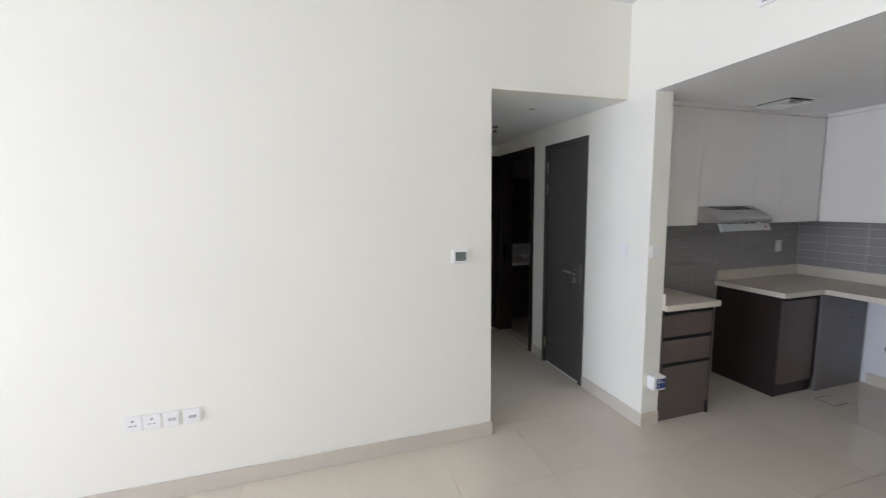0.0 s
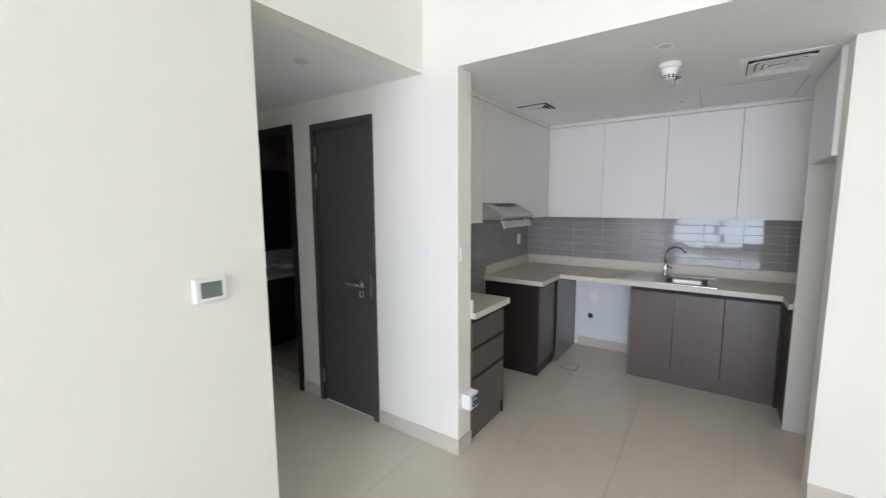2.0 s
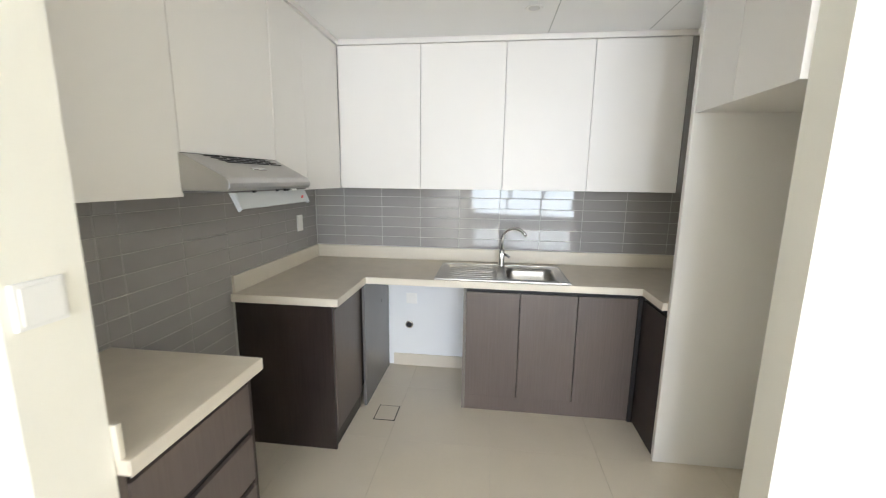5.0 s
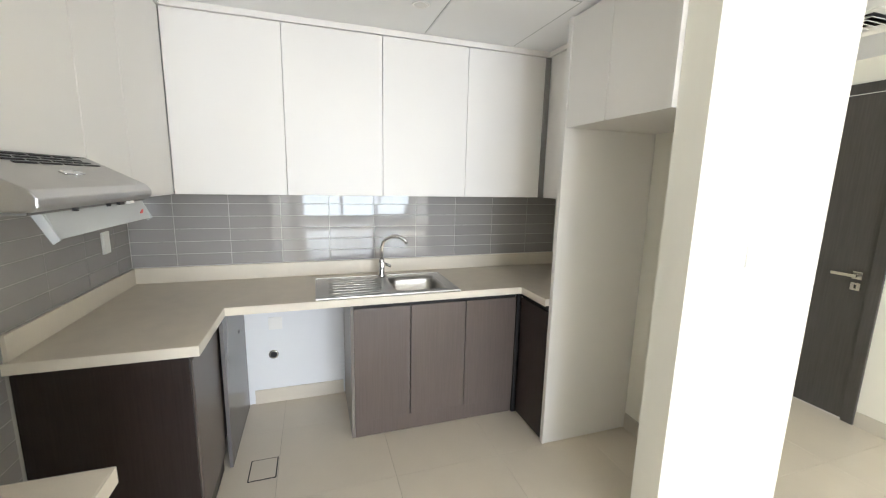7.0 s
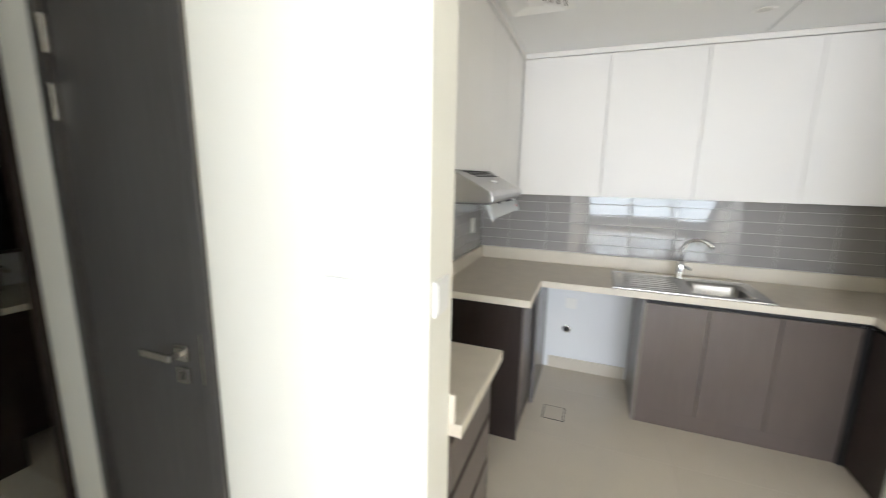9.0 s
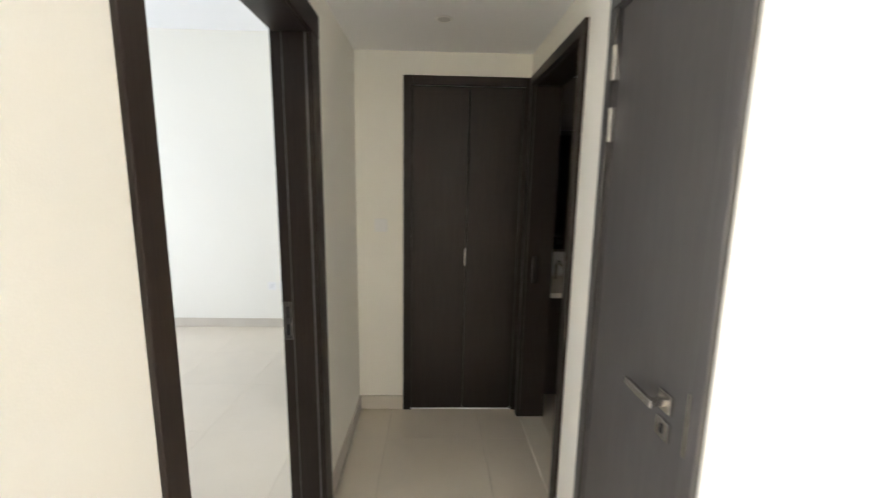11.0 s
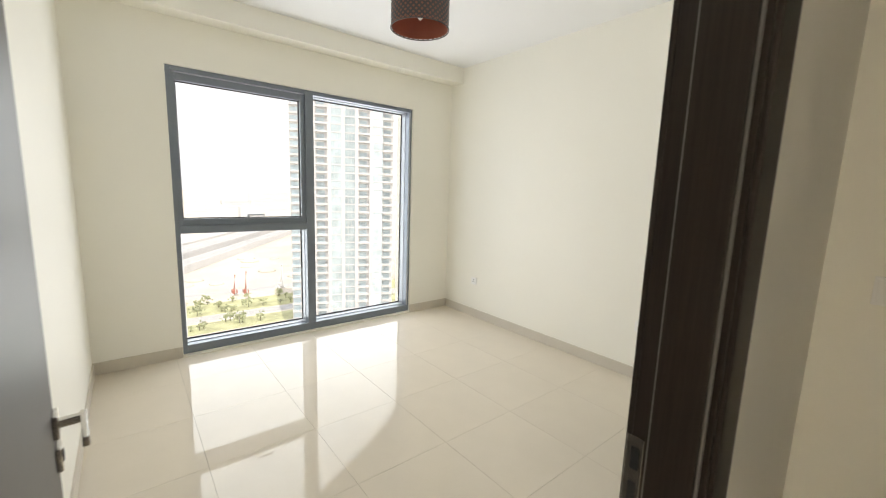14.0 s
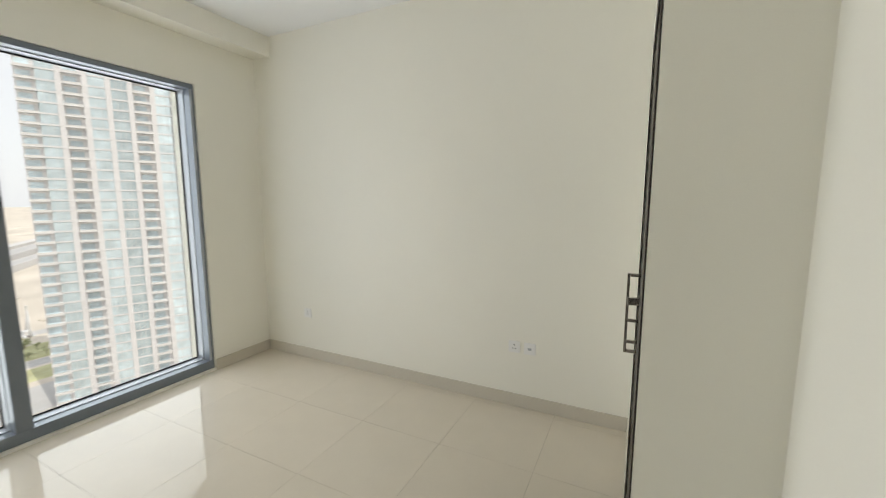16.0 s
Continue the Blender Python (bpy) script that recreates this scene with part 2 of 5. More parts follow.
# ---- plan ----
HALL_W, HALL_E, HALL_N, HALL_WN = 1.545, 2.63, 4.60, 1.52      # hall walls; the west one steps back past the bedroom door
LIV_N, LIV_S, FACADE, LIV_W = 2.36, -1.77, -2.32, -6.0        # living room walls
LOW, HIGH = 2.385, 3.04                          # lowered and full ceilings
BED_S, BED_N, BED_E = 2.58, 6.21, 1.39           # bedroom walls
HOOD_Y, SINK_X = 2.68, 5.09                      # kitchen wall faces behind the tiles
STUB_W, STUB_E, STUB_N, STUB_S = 3.36, 3.49, 0.35, -0.37
D0, D1, DH = 2.704, 3.677, 2.15                   # bedroom door opening
B0, B1, BH = 3.74, 4.49, 2.17                    # bathroom opening in the hall
G0, G1 = 2.848, 3.395                              # grey door opening
W0, W1, WZ0, WZ1 = 3.19, 5.615, 0.02, 2.497        # bedroom window opening

solid("floor_slab", boxes((-6.3, -1.97, -0.25, 6.4, BED_S, -0.012), (-2.64, BED_S, -0.25, 6.4, 6.41, -0.012)), GROUT, "pale grey cement bed under the floor tiles", "floor")
solid("wall_living_north", boxes((LIV_W, LIV_N, 0, HALL_W, BED_S, HIGH), (HALL_W, LIV_N, LOW - 0.002, HALL_E - 0.001, LIV_N + 0.12, HIGH)), WALL, "smooth cream-painted living room wall", "wall")
solid("wall_hall_west", boxes((BED_E, BED_S, 0, HALL_W, D0 - 0.03, LOW + 0.2), (BED_E, D0 - 0.03, DH + 0.03, HALL_WN, D1 + 0.03, LOW + 0.2), (BED_E, D1 + 0.03, 0, HALL_WN, HALL_N, LOW + 0.2), (BED_E, BED_S, LOW + 0.2, HALL_W, HALL_N, HIGH)), WALL, "cream-painted wall with the bedroom doorway", "wall")
solid("wall_hall_east", boxes((HALL_E, 2.11, 0, 2.78, G0 - 0.03, HIGH), (HALL_E, G0 - 0.03, 2.17, 2.78, G1 + 0.03, HIGH), (HALL_E, G1 + 0.03, 0, 2.78, B0 - 0.03, HIGH), (HALL_E, B0 - 0.03, BH + 0.03, 2.78, B1 + 0.03, HIGH), (HALL_E, B1 + 0.03, 0, 2.78, 5.6, HIGH)), WALL, "white-painted wall with two dark doorways", "wall")
solid("wall_hall_north", boxes((BED_E, HALL_N, 0, 1.86, HALL_N + 0.12, LOW + 0.1), (1.86, HALL_N, 2.2, HALL_E, HALL_N + 0.12, LOW + 0.1)), WALL, "cream-painted end wall of the hall", "wall")
solid("wall_kitchen_hood", boxes((2.78, HOOD_Y, 0, 5.3, HOOD_Y + 0.12, HIGH)), WALL, "painted kitchen wall behind grey tiles", "wall")
solid("wall_kitchen_sink", boxes((SINK_X, -0.37, 0, 5.25, HOOD_Y, HIGH)), PRIMER, "white kitchen wall behind the sink", "wall")
solid("wall_stub", boxes((STUB_W, STUB_S, 0, STUB_E, STUB_N, LOW), (STUB_E, STUB_S, 0, SINK_X, -0.25, LOW)), WALL, "cream-painted wall end beside the fridge niche", "wall")
solid("wall_south", boxes((LIV_W - 0.3, LIV_S - 0.2, 0, 3.75, LIV_S, HIGH), (3.75, LIV_S - 0.2, 2.19, 4.71, LIV_S, HIGH), (4.71, LIV_S - 0.2, 0, 6.4, LIV_S, HIGH)), WALL, "cream-painted wall with the entrance door", "wall")
solid("wall_entry_end", boxes((6.2, LIV_S, 0, 6.4, STUB_S, HIGH), (5.25, STUB_S, 0, 6.4, -0.25, HIGH)), WALL, "cream-painted end wall of the entry", "wall")
solid("wall_bulkhead", boxes((HALL_E, LIV_S, LOW, 2.78, 2.11, HIGH)), WALL, "cream-painted bulkhead over the kitchen opening", "wall")
solid("ceiling_living", boxes((LIV_W - 0.3, LIV_S, HIGH, HALL_E, LIV_N, HIGH + 0.1)), CEIL, "white living room ceiling", "ceiling")
solid("ceiling_kitchen", boxes((2.78, LIV_S, LOW, 6.4, HOOD_Y, LOW + 0.08), (HALL_E, LIV_S, LOW - 0.003, 2.78, 2.11, LOW)), CEIL, "white lowered kitchen ceiling", "ceiling")
solid("ceiling_hall", boxes((HALL_WN, LIV_N + 0.121, LOW - 0.002, HALL_E, HALL_N, LOW + 0.08)), CEIL, "white lowered hall ceiling", "ceiling")
solid("ceiling_bedroom", boxes((-2.7, BED_S - 0.1, HIGH, BED_E + 0.1, BED_N + 0.2, HIGH + 0.1)), CEIL, "white bedroom ceiling", "ceiling")
solid("ceiling_bathroom", boxes((2.78, 2.8, LOW, 5.3, 5.8, LOW + 0.08)), CEIL, "white bathroom ceiling", "ceiling")
solid("wall_bedroom_west", boxes((-2.66, BED_S, 0, FACADE, W0, HIGH), (-2.66, W1, 0, FACADE, BED_N + 0.2, HIGH), (-2.66, W0, WZ1, FACADE, W1, HIGH), (-2.66, W0, -0.2, FACADE, W1, WZ0)), WALL, "cream-painted wall round the bedroom window", "wall")
solid("wall_bedroom_north", boxes((FACADE, BED_N, 0, 1.08, BED_N + 0.2, HIGH)), WALL, "cream-painted bedroom wall", "wall")
solid("bedroom_bulkhead", boxes((FACADE, BED_S, 2.866, -2.112, BED_N, HIGH), (-2.127, BED_S, 2.857, -2.105, BED_N, 2.874)), WALL, "cream-painted curtain bulkhead over the window", "bulkhead")
solid("wall_bedroom_bath", boxes((1.08, 4.55, 0, BED_E, 4.66, HIGH), (1.08, 4.66, 2.2, 1.2, 5.5, HIGH), (1.08, 5.5, 0, 1.2, BED_N + 0.2, HIGH), (1.2, 4.66, 0, 1.36, BED_N + 0.2, HIGH)), WALL, "cream-painted wall of the bathroom box", "wall")
solid("wall_living_west", boxes((LIV_W - 0.3, LIV_S, 0, LIV_W, -1.65, HIGH), (LIV_W - 0.3, 1.95, 0, LIV_W, BED_S, HIGH), (LIV_W - 0.3, -1.65, 2.75, LIV_W, 1.95, HIGH), (LIV_W - 0.3, -1.65, -0.2, LIV_W, 1.95, 0.04)), WALL, "cream-painted wall round the living room window", "wall")
solid("wall_bathroom", boxes((5.1, 2.8, 0, 5.3, 5.8, LOW), (2.78, 5.11, 0, 5.1, 5.6, LOW), (2.78, 3.5, 0, 5.1, 3.58, LOW), (2.9, 2.8, 0, 2.94, 3.5, LOW)), BATHT, "dark stone-tiled bathroom walls", "wall")


# ---- doors and frames ----
def lever(parent, x, y, z, along, out, key=True):
    """A square-rose lever handle: along is the way the lever points (unit xy), out the way it stands off (unit xy)."""
    a, o = Vector((*along, 0)), Vector((*out, 0))
    p = Vector((x, y, z))

    def blk(c, la, lo, h, bv):
        bm = boxes((-la / 2, -lo / 2, -h / 2, la / 2, lo / 2, h / 2), bevel=bv)
        m = Matrix((a, o, Vector((0, 0, 1)))).transposed().to_4x4()
        bmesh.ops.transform(bm, matrix=Matrix.Translation(c) @ m, verts=bm.verts)
        bmesh.ops.recalc_face_normals(bm, faces=bm.faces)
        return bm
    part("rose", blk(p + o * 0.005, 0.052, 0.010, 0.052, 0.002), NICKEL, parent, "square nickel rose")
    part("neck", blk(p + o * 0.028, 0.018, 0.040, 0.018, 0.003), NICKEL, parent)
    part("lever", blk(p + o * 0.050 + a * 0.052, 0.135, 0.012, 0.022, 0.003), NICKEL, parent, "flat nickel lever")
    if key:
        part("key_plate", blk(p + o * 0.005 - Vector((0, 0, 0.075)), 0.052, 0.010, 0.052, 0.002), NICKEL, parent, "square nickel key plate")
        part("keyhole", blk(p + o * 0.0112 - Vector((0, 0, 0.075)), 0.010, 0.003, 0.026, 0.001), BLACK, parent)


def lining_x(name, x0, x1, y0, y1, top, material, label, wide=0.065, proud=0.018):
    """A door frame in a wall that runs along y: lining, casings on both faces."""
    fr = thing(name, ((x0 + x1) / 2, (y0 + y1) / 2, 0), label, "door frame", kind="structure")
    part("jamb", boxes((x0, y0 - 0.03, 0, x1, y0, top), bevel=0.002), material, fr)
    part("jamb", boxes((x0, y1, 0, x1, y1 + 0.03, top), bevel=0.002), material, fr)
    part("head", boxes((x0, y0 - 0.03, top, x1, y1 + 0.03, top + 0.03), bevel=0.002), material, fr)
    for fx in ((x1, 1), (x0, -1)):
        a, b = sorted((fx[0] + fx[1] * 0.001, fx[0] + fx[1] * proud))
        part("casing", boxes((a, y0 - wide, 0, b, y0 - 0.008, top + 0.008), bevel=0.004), material, fr)
        part("casing", boxes((a, y1 + 0.008, 0, b, y1 + wide, top + 0.008), bevel=0.004), material, fr)
        part("casing", boxes((a, y0 - wide, top + 0.008, b, y1 + wide, top + wide), bevel=0.004), material, fr)
    return fr


# bedroom frame: a rebate for the leaf on the bedroom side, a proud stop, a groove and the hall casing
bf = thing("door_frame_bedroom", (1.45, (D0 + D1) / 2, 0), "dark walnut frame of the open bedroom door", "door frame", kind="structure")
for y, s, face, out in ((D0, 1, 1.556, 0.066), (D1, -1, 1.532, 0.108)):
    def across(x0, a, x1, b, z1=DH, bevel=0.002):
        """A post whose sides lie a and b inside the opening."""
        y0, y1 = sorted((y + s * a, y + s * b))
        return boxes((x0, y0, 0, x1, y1, z1), bevel=bevel)
    part("jamb", across(1.380, -0.03, 1.522, 0.0), DARKW, bf)
    part("stop", across(1.418, 0.0003, 1.505, 0.012, bevel=0.003), DARKW, bf)
    part("seal", across(1.4152, 0.0005, 1.4178, 0.0100, bevel=0.0005), BEAD, bf, "grey rubber door seal")
    part("seal", across(1.5055, 0.0005, 1.5105, 0.008, bevel=0.001), BEAD, bf, "brown rubber strip in the groove")
    part("casing", across(face - 0.014, -out, face, -0.004, DH + 0.008, 0.004), DARKW, bf)
    part("casing", across(1.367, -0.028, 1.3795, 0.0, DH + 0.008, 0.003), DARKW, bf)
part("head", boxes((1.380, D0 - 0.03, DH, 1.522, D1 + 0.03, DH + 0.03), bevel=0.002), DARKW, bf)
part("casing", boxes((HALL_WN + 0.001, D0 - 0.066, DH + 0.009, 1.534, D1 + 0.108, DH + 0.10), bevel=0.004), DARKW, bf)
part("casing", boxes((1.367, D0 - 0.028, DH + 0.009, 1.3795, D1 + 0.028, DH + 0.04), bevel=0.003), DARKW, bf)
part("strike_plate", boxes((1.372, D1 - 0.004, 0.885, 1.408, D1 - 0.0005, 1.058), bevel=0.001), NICKEL, bf, "satin nickel strike plate")
part("strike_hole", boxes((1.384, D1 - 0.0055, 0.985, 1.400, D1 - 0.0042, 1.035)), BLACK, bf)
part("strike_hole", boxes((1.384, D1 - 0.0055, 0.905, 1.400, D1 - 0.0042, 0.955)), BLACK, bf)

# the bedroom leaf stands open a little past the square, towards the south wall
bd = thing("door_bedroom", (1.392, 2.786, 0), "dark walnut bedroom door standing wide open", "door")
part("leaf", boxes((0.527, 2.743, 0.008, 1.392, 2.786, 2.12), bevel=0.002), DARKW, bd)
lever(bd, 0.590, 2.786, 1.03, (1, 0), (0, 1))
part("latch_plate", boxes((0.5245, 2.753, 0.93, 0.527, 2.774, 1.12)), NICKEL, bd)
for z in (0.25, 1.1, 1.78, 1.98):
    part("hinge", boxes((1.3925, 2.730, z, 1.404, 2.742, z + 0.10), (1.3925, 2.742, z, 1.395, 2.778, z + 0.10), bevel=0.001), NICKEL, bd, "satin nickel hinge")
    for dz in (0.02, 0.08):
        part("screw", turned([(0.005, 0), (0.005, 0.001), (0.003, 0.0016)], 10, (1.395, 2.762, z + dz), Matrix.Rotation(radians(90), 4, 'Y')), SCREW, bd)
bd.rotation_euler.z = radians(5)

lining_x("door_frame_store", HALL_E, 2.78, G0, G1, 2.15, DOORW, "grey-brown frame of the store door", wide=0.055, proud=0.016)
gd = thing("door_store", (2.66, (G0 + G1) / 2, 0), "closed grey-brown wood-grain store door", "door")
part("leaf", boxes((2.634, G0 + 0.003, 0.012, 2.672, G1 - 0.003, 2.147), bevel=0.002), DOORW, gd)
lever(gd, 2.634, G0 + 0.095, 1.018, (0, 1), (-1, 0))
for z in (0.16, 1.72, 1.92):
    part("hinge", boxes((2.610, G1 - 0.016, z, 2.633, G1 + 0.006, z + 0.115), bevel=0.004), NICKEL, gd, "satin nickel hinge")
part("strike_edge", boxes((2.6125, G0 - 0.018, 0.94, 2.6138, G0 - 0.010, 1.10)), NICKEL, gd, "narrow nickel strike edge")
part("drop_seal", boxes((2.632, G0 + 0.003, 0.001, 2.67, G1 - 0.003, 0.011)), PLASTIC, gd, "pale strip under the door")

lining_x("door_frame_bathroom", HALL_E, 2.78, B0, B1, BH, DARKW, "dark walnut frame of the open bathroom door", wide=0.065, proud=0.02)
solid("threshold", boxes((HALL_E, B0, -0.01, 2.78, B1, 0.006), bevel=0.002), QEDGE, "pale stone bathroom threshold", "threshold")
md = thing("door_bathroom", (3.15, B0, 0), "dark walnut bathroom door standing open", "door")
part("leaf", boxes((2.80, B0 - 0.05, 0.008, 3.53, B0 - 0.01, 2.14), bevel=0.002), DARKW, md)
lever(md, 3.47, B0 - 0.01, 1.03, (-1, 0), (0, 1))
part("strike_plate", boxes((2.66, B1 - 0.004, 0.95, 2.70, B1 - 0.0005, 1.13)), NICKEL, md)

wd = thing("wardrobe", (2.24, HALL_N, 0), "dark walnut built-in hall wardrobe with closed double doors", "wardrobe")
part("frame_side", boxes((1.825, HALL_N - 0.018, 0, 1.88, HALL_N - 0.001, 2.24), (1.862, HALL_N - 0.001, 0, 1.8835, HALL_N + 0.03, 2.19), bevel=0.001), DARKW, wd)
part("frame_side", boxes((2.583, HALL_N - 0.018, 0, 2.628, HALL_N - 0.001, 2.24), bevel=0.003), DARKW, wd)
part("frame_top", boxes((1.88, HALL_N - 0.018, 2.185, 2.583, HALL_N - 0.001, 2.24), bevel=0.003), DARKW, wd)
part("carcass", boxes((1.88, HALL_N + 0.03, 0, 2.60, HALL_N + 0.5, 2.19)), BLACK, wd)
wl_ = part("door_leaf", boxes((1.884, HALL_N - 0.012, 0.012, 2.239, HALL_N + 0.01, 2.181), bevel=0.002), DARKW, wd)
part("door_leaf", boxes((2.243, HALL_N - 0.012, 0.012, 2.579, HALL_N + 0.01, 2.181), bevel=0.002), DARKW, wd)
part("pull", boxes((2.229, HALL_N - 0.034, 1.045, 2.2385, HALL_N - 0.012, 1.16), bevel=0.002), NICKEL, wl_, "slim nickel pull")
part("sill", boxes((1.88, HALL_N - 0.012, 0.0005, 2.583, HALL_N + 0.02, 0.010)), PLASTIC, wd)

en = thing("door_entrance", (4.30, LIV_S, 0), "closed dark grey entrance door with lever", "door")
part("frame_side", boxes((3.73, LIV_S, 0, 3.795, LIV_S + 0.02, 2.23), bevel=0.003), DOORW, en)
part("frame_side", boxes((4.665, LIV_S, 0, 4.73, LIV_S + 0.02, 2.23), bevel=0.003), DOORW, en)
part("frame_top", boxes((3.795, LIV_S, 2.165, 4.665, LIV_S + 0.02, 2.23), bevel=0.003), DOORW, en)
part("leaf", boxes((3.798, LIV_S - 0.04, 0.01, 4.662, LIV_S + 0.004, 2.162), bevel=0.002), DOORW, en)
lever(en, 3.86, LIV_S + 0.004, 1.0, (1, 0), (0, 1))

bb = thing("door_ensuite", (1.08, 5.05, 0), "dark walnut ensuite bathroom door in the bedroom", "door")
part("casing", boxes((1.0745, 4.575, 0, 1.079, 4.635, 2.24), bevel=0.003), DARKW, bb)
part("casing", boxes((1.0745, 5.47, 0, 1.079, 5.53, 2.24), bevel=0.003), DARKW, bb)
part("casing", boxes((1.0745, 4.635, 2.175, 1.079, 5.47, 2.24), bevel=0.003), DARKW, bb)
part("leaf", boxes((1.083, 4.662, 0.008, 1.12, 5.495, 2.17), bevel=0.002), DARKW, bb)
part("handle", boxes((1.028, 5.385, 0.85, 1.040, 5.40, 1.22), (1.04, 5.385, 1.205, 1.083, 5.40, 1.22), (1.034, 5.38, 1.075, 1.083, 5.405, 1.11), (1.04, 5.385, 0.995, 1.083, 5.40, 1.01), (1.04, 5.385, 0.895, 1.083, 5.40, 0.91), (1.04, 5.385, 0.85, 1.083, 5.40, 0.865), bevel=0.002), NICKEL, bb, "slotted nickel door handle")


# ---- skirting ----
def skirt(*bs):
    for b in bs:
        solid("baseboard", boxes(b, bevel=0.003), SKIRT, "beige porcelain tile skirting", "baseboard", "skirting")


SK, SH = 0.011, 0.10
skirt((LIV_W, LIV_N - SK, 0, HALL_W + SK, LIV_N, SH), (HALL_W, LIV_N, 0, HALL_W + SK, D0 - 0.078, SH), (HALL_WN, D1 + 0.118, 0, HALL_WN + SK, HALL_N, SH),
      (HALL_WN + SK, HALL_N - SK, 0, 1.824, HALL_N, SH), (HALL_E - SK, 2.11 - SK, 0, HALL_E, G0 - 0.057, SH), (HALL_E - SK, G1 + 0.057, 0, HALL_E, B0 - 0.067, SH), (HALL_E, 2.11 - SK, 0, 2.78, 2.11, SH),
      (SINK_X - SK, 1.46, 0, SINK_X, 2.05, SH), (3.5, -0.25, 0, 4.15, -0.25 + SK, SH), (STUB_W - SK, STUB_S - SK, 0, STUB_W, STUB_N, SH), (STUB_W, STUB_S - SK, 0, 6.2, STUB_S, SH),
      (LIV_W, LIV_S, 0, 3.728, LIV_S + SK, SH), (4.732, LIV_S, 0, 6.2, LIV_S + SK, SH),
      (FACADE, BED_N - SK, 0, 1.08, BED_N, SH), (FACADE, W1 + 0.004, 0, FACADE + SK, BED_N - SK, SH), (FACADE, BED_S + SK, 0, FACADE + SK, W0 - 0.004, SH), (FACADE, BED_S, 0, BED_E, BED_S + SK, SH),
      (BED_E - SK, D1 + 0.112, 0, BED_E, 4.55, SH), (1.08, 4.55 - SK, 0, BED_E - SK, 4.55, SH), (1.08 - SK, 5.532, 0, 1.08, BED_N - SK, SH))


# ---- bedroom window ----
def window(name, x, y0, y1, z0, z1, splits, label):
    """Aluminium window in the west facade; splits are the mullions' centres along y."""
    w = thing(name, (x, (y0 + y1) / 2, z0), label, "window", kind="structure")
    t, d0, d1 = 0.038, x - 0.10, x - 0.02
    part("frame_side", boxes((d0, y0, z0, d1, y0 + t, z1), bevel=0.003), ALU, w)
    part("frame_side", boxes((d0, y1 - t, z0, d1, y1, z1), bevel=0.003), ALU, w)
    part("frame_head", boxes((d0, y0 + t, z1 - t, d1, y1 - t, z1), bevel=0.003), ALU, w)
    part("frame_sill", boxes((d0, y0 + t, z0, d1, y1 - t, z0 + 0.075), bevel=0.003), ALU, w)
    for s in splits:
        part("mullion", boxes((d0, s - 0.042, z0 + 0.075, d1, s + 0.042, z1 - t), bevel=0.003), ALU, w)
    return w


GX = FACADE - 0.185
MUL = 4.372
w = window("window_bedroom", FACADE, W0, W1, WZ0, WZ1, (MUL,), "grey aluminium bedroom window with one closed top sash")
part("transom", boxes((FACADE - 0.10, W0 + 0.038, 1.11, FACADE - 0.02, MUL - 0.042, 1.18), bevel=0.003), ALU, w)
# deep returns of the glazing pockets, the daylight on them put in as a paler tone
for y0, y1, z0, z1 in ((W0 + 0.038, MUL - 0.042, WZ0 + 0.075, 1.11), (MUL + 0.042, W1 - 0.038, WZ0 + 0.075, WZ1 - 0.038)):
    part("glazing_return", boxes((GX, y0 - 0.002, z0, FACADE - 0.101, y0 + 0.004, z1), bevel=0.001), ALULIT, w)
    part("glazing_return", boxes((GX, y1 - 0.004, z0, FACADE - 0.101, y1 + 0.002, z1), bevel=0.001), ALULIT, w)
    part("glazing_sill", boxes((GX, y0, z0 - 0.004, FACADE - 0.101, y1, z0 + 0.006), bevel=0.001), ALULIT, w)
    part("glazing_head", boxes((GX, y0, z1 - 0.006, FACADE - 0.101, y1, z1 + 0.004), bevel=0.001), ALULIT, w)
    part("gasket", boxes((GX - 0.004, y0, z0 + 0.006, GX + 0.004, y0 + 0.012, z1 - 0.006), (GX - 0.004, y1 - 0.012, z0 + 0.006, GX + 0.004, y1, z1 - 0.006), (GX - 0.004, y0 + 0.012, z0 + 0.006, GX + 0.004, y1 - 0.012, z0 + 0.016), (GX - 0.004, y0 + 0.012, z1 - 0.016, GX + 0.004, y1 - 0.012, z1 - 0.006)), GASKET, w)
    g = part("pane", boxes((GX - 0.012, y0, z0, GX - 0.006, y1, z1)), GLASS, w)
    g.visible_shadow = False
SY0, SY1, SZ0, SZ1 = W0 + 0.068, MUL - 0.082, 1.236, 2.392        # clear glass of the sash
sash = part("sash", boxes((FACADE - 0.115, W0 + 0.03, 1.172, FACADE - 0.045, SY0, 2.452), (FACADE - 0.115, SY1, 1.172, FACADE - 0.045, MUL - 0.036, 2.452), (FACADE - 0.115, SY0, SZ1, FACADE - 0.045, SY1, 2.452), (FACADE - 0.115, SY0, 1.172, FACADE - 0.045, SY1, SZ0), bevel=0.004), ALU, w, "grey aluminium opening sash")
part("gasket", boxes((FACADE - 0.098, SY0, SZ0, FACADE - 0.088, SY0 + 0.008, SZ1), (FACADE - 0.098, SY1 - 0.008, SZ0, FACADE - 0.088, SY1, SZ1), (FACADE - 0.098, SY0 + 0.008, SZ0, FACADE - 0.088, SY1 - 0.008, SZ0 + 0.008), (FACADE - 0.098, SY0 + 0.008, SZ1 - 0.008, FACADE - 0.088, SY1 - 0.008, SZ1)), GASKET, sash)
g = part("pane", boxes((FACADE - 0.10, SY0 - 0.005, SZ0 - 0.005, FACADE - 0.099, SY1 + 0.005, SZ1 + 0.005)), GLASS, sash)
g.visible_shadow = False
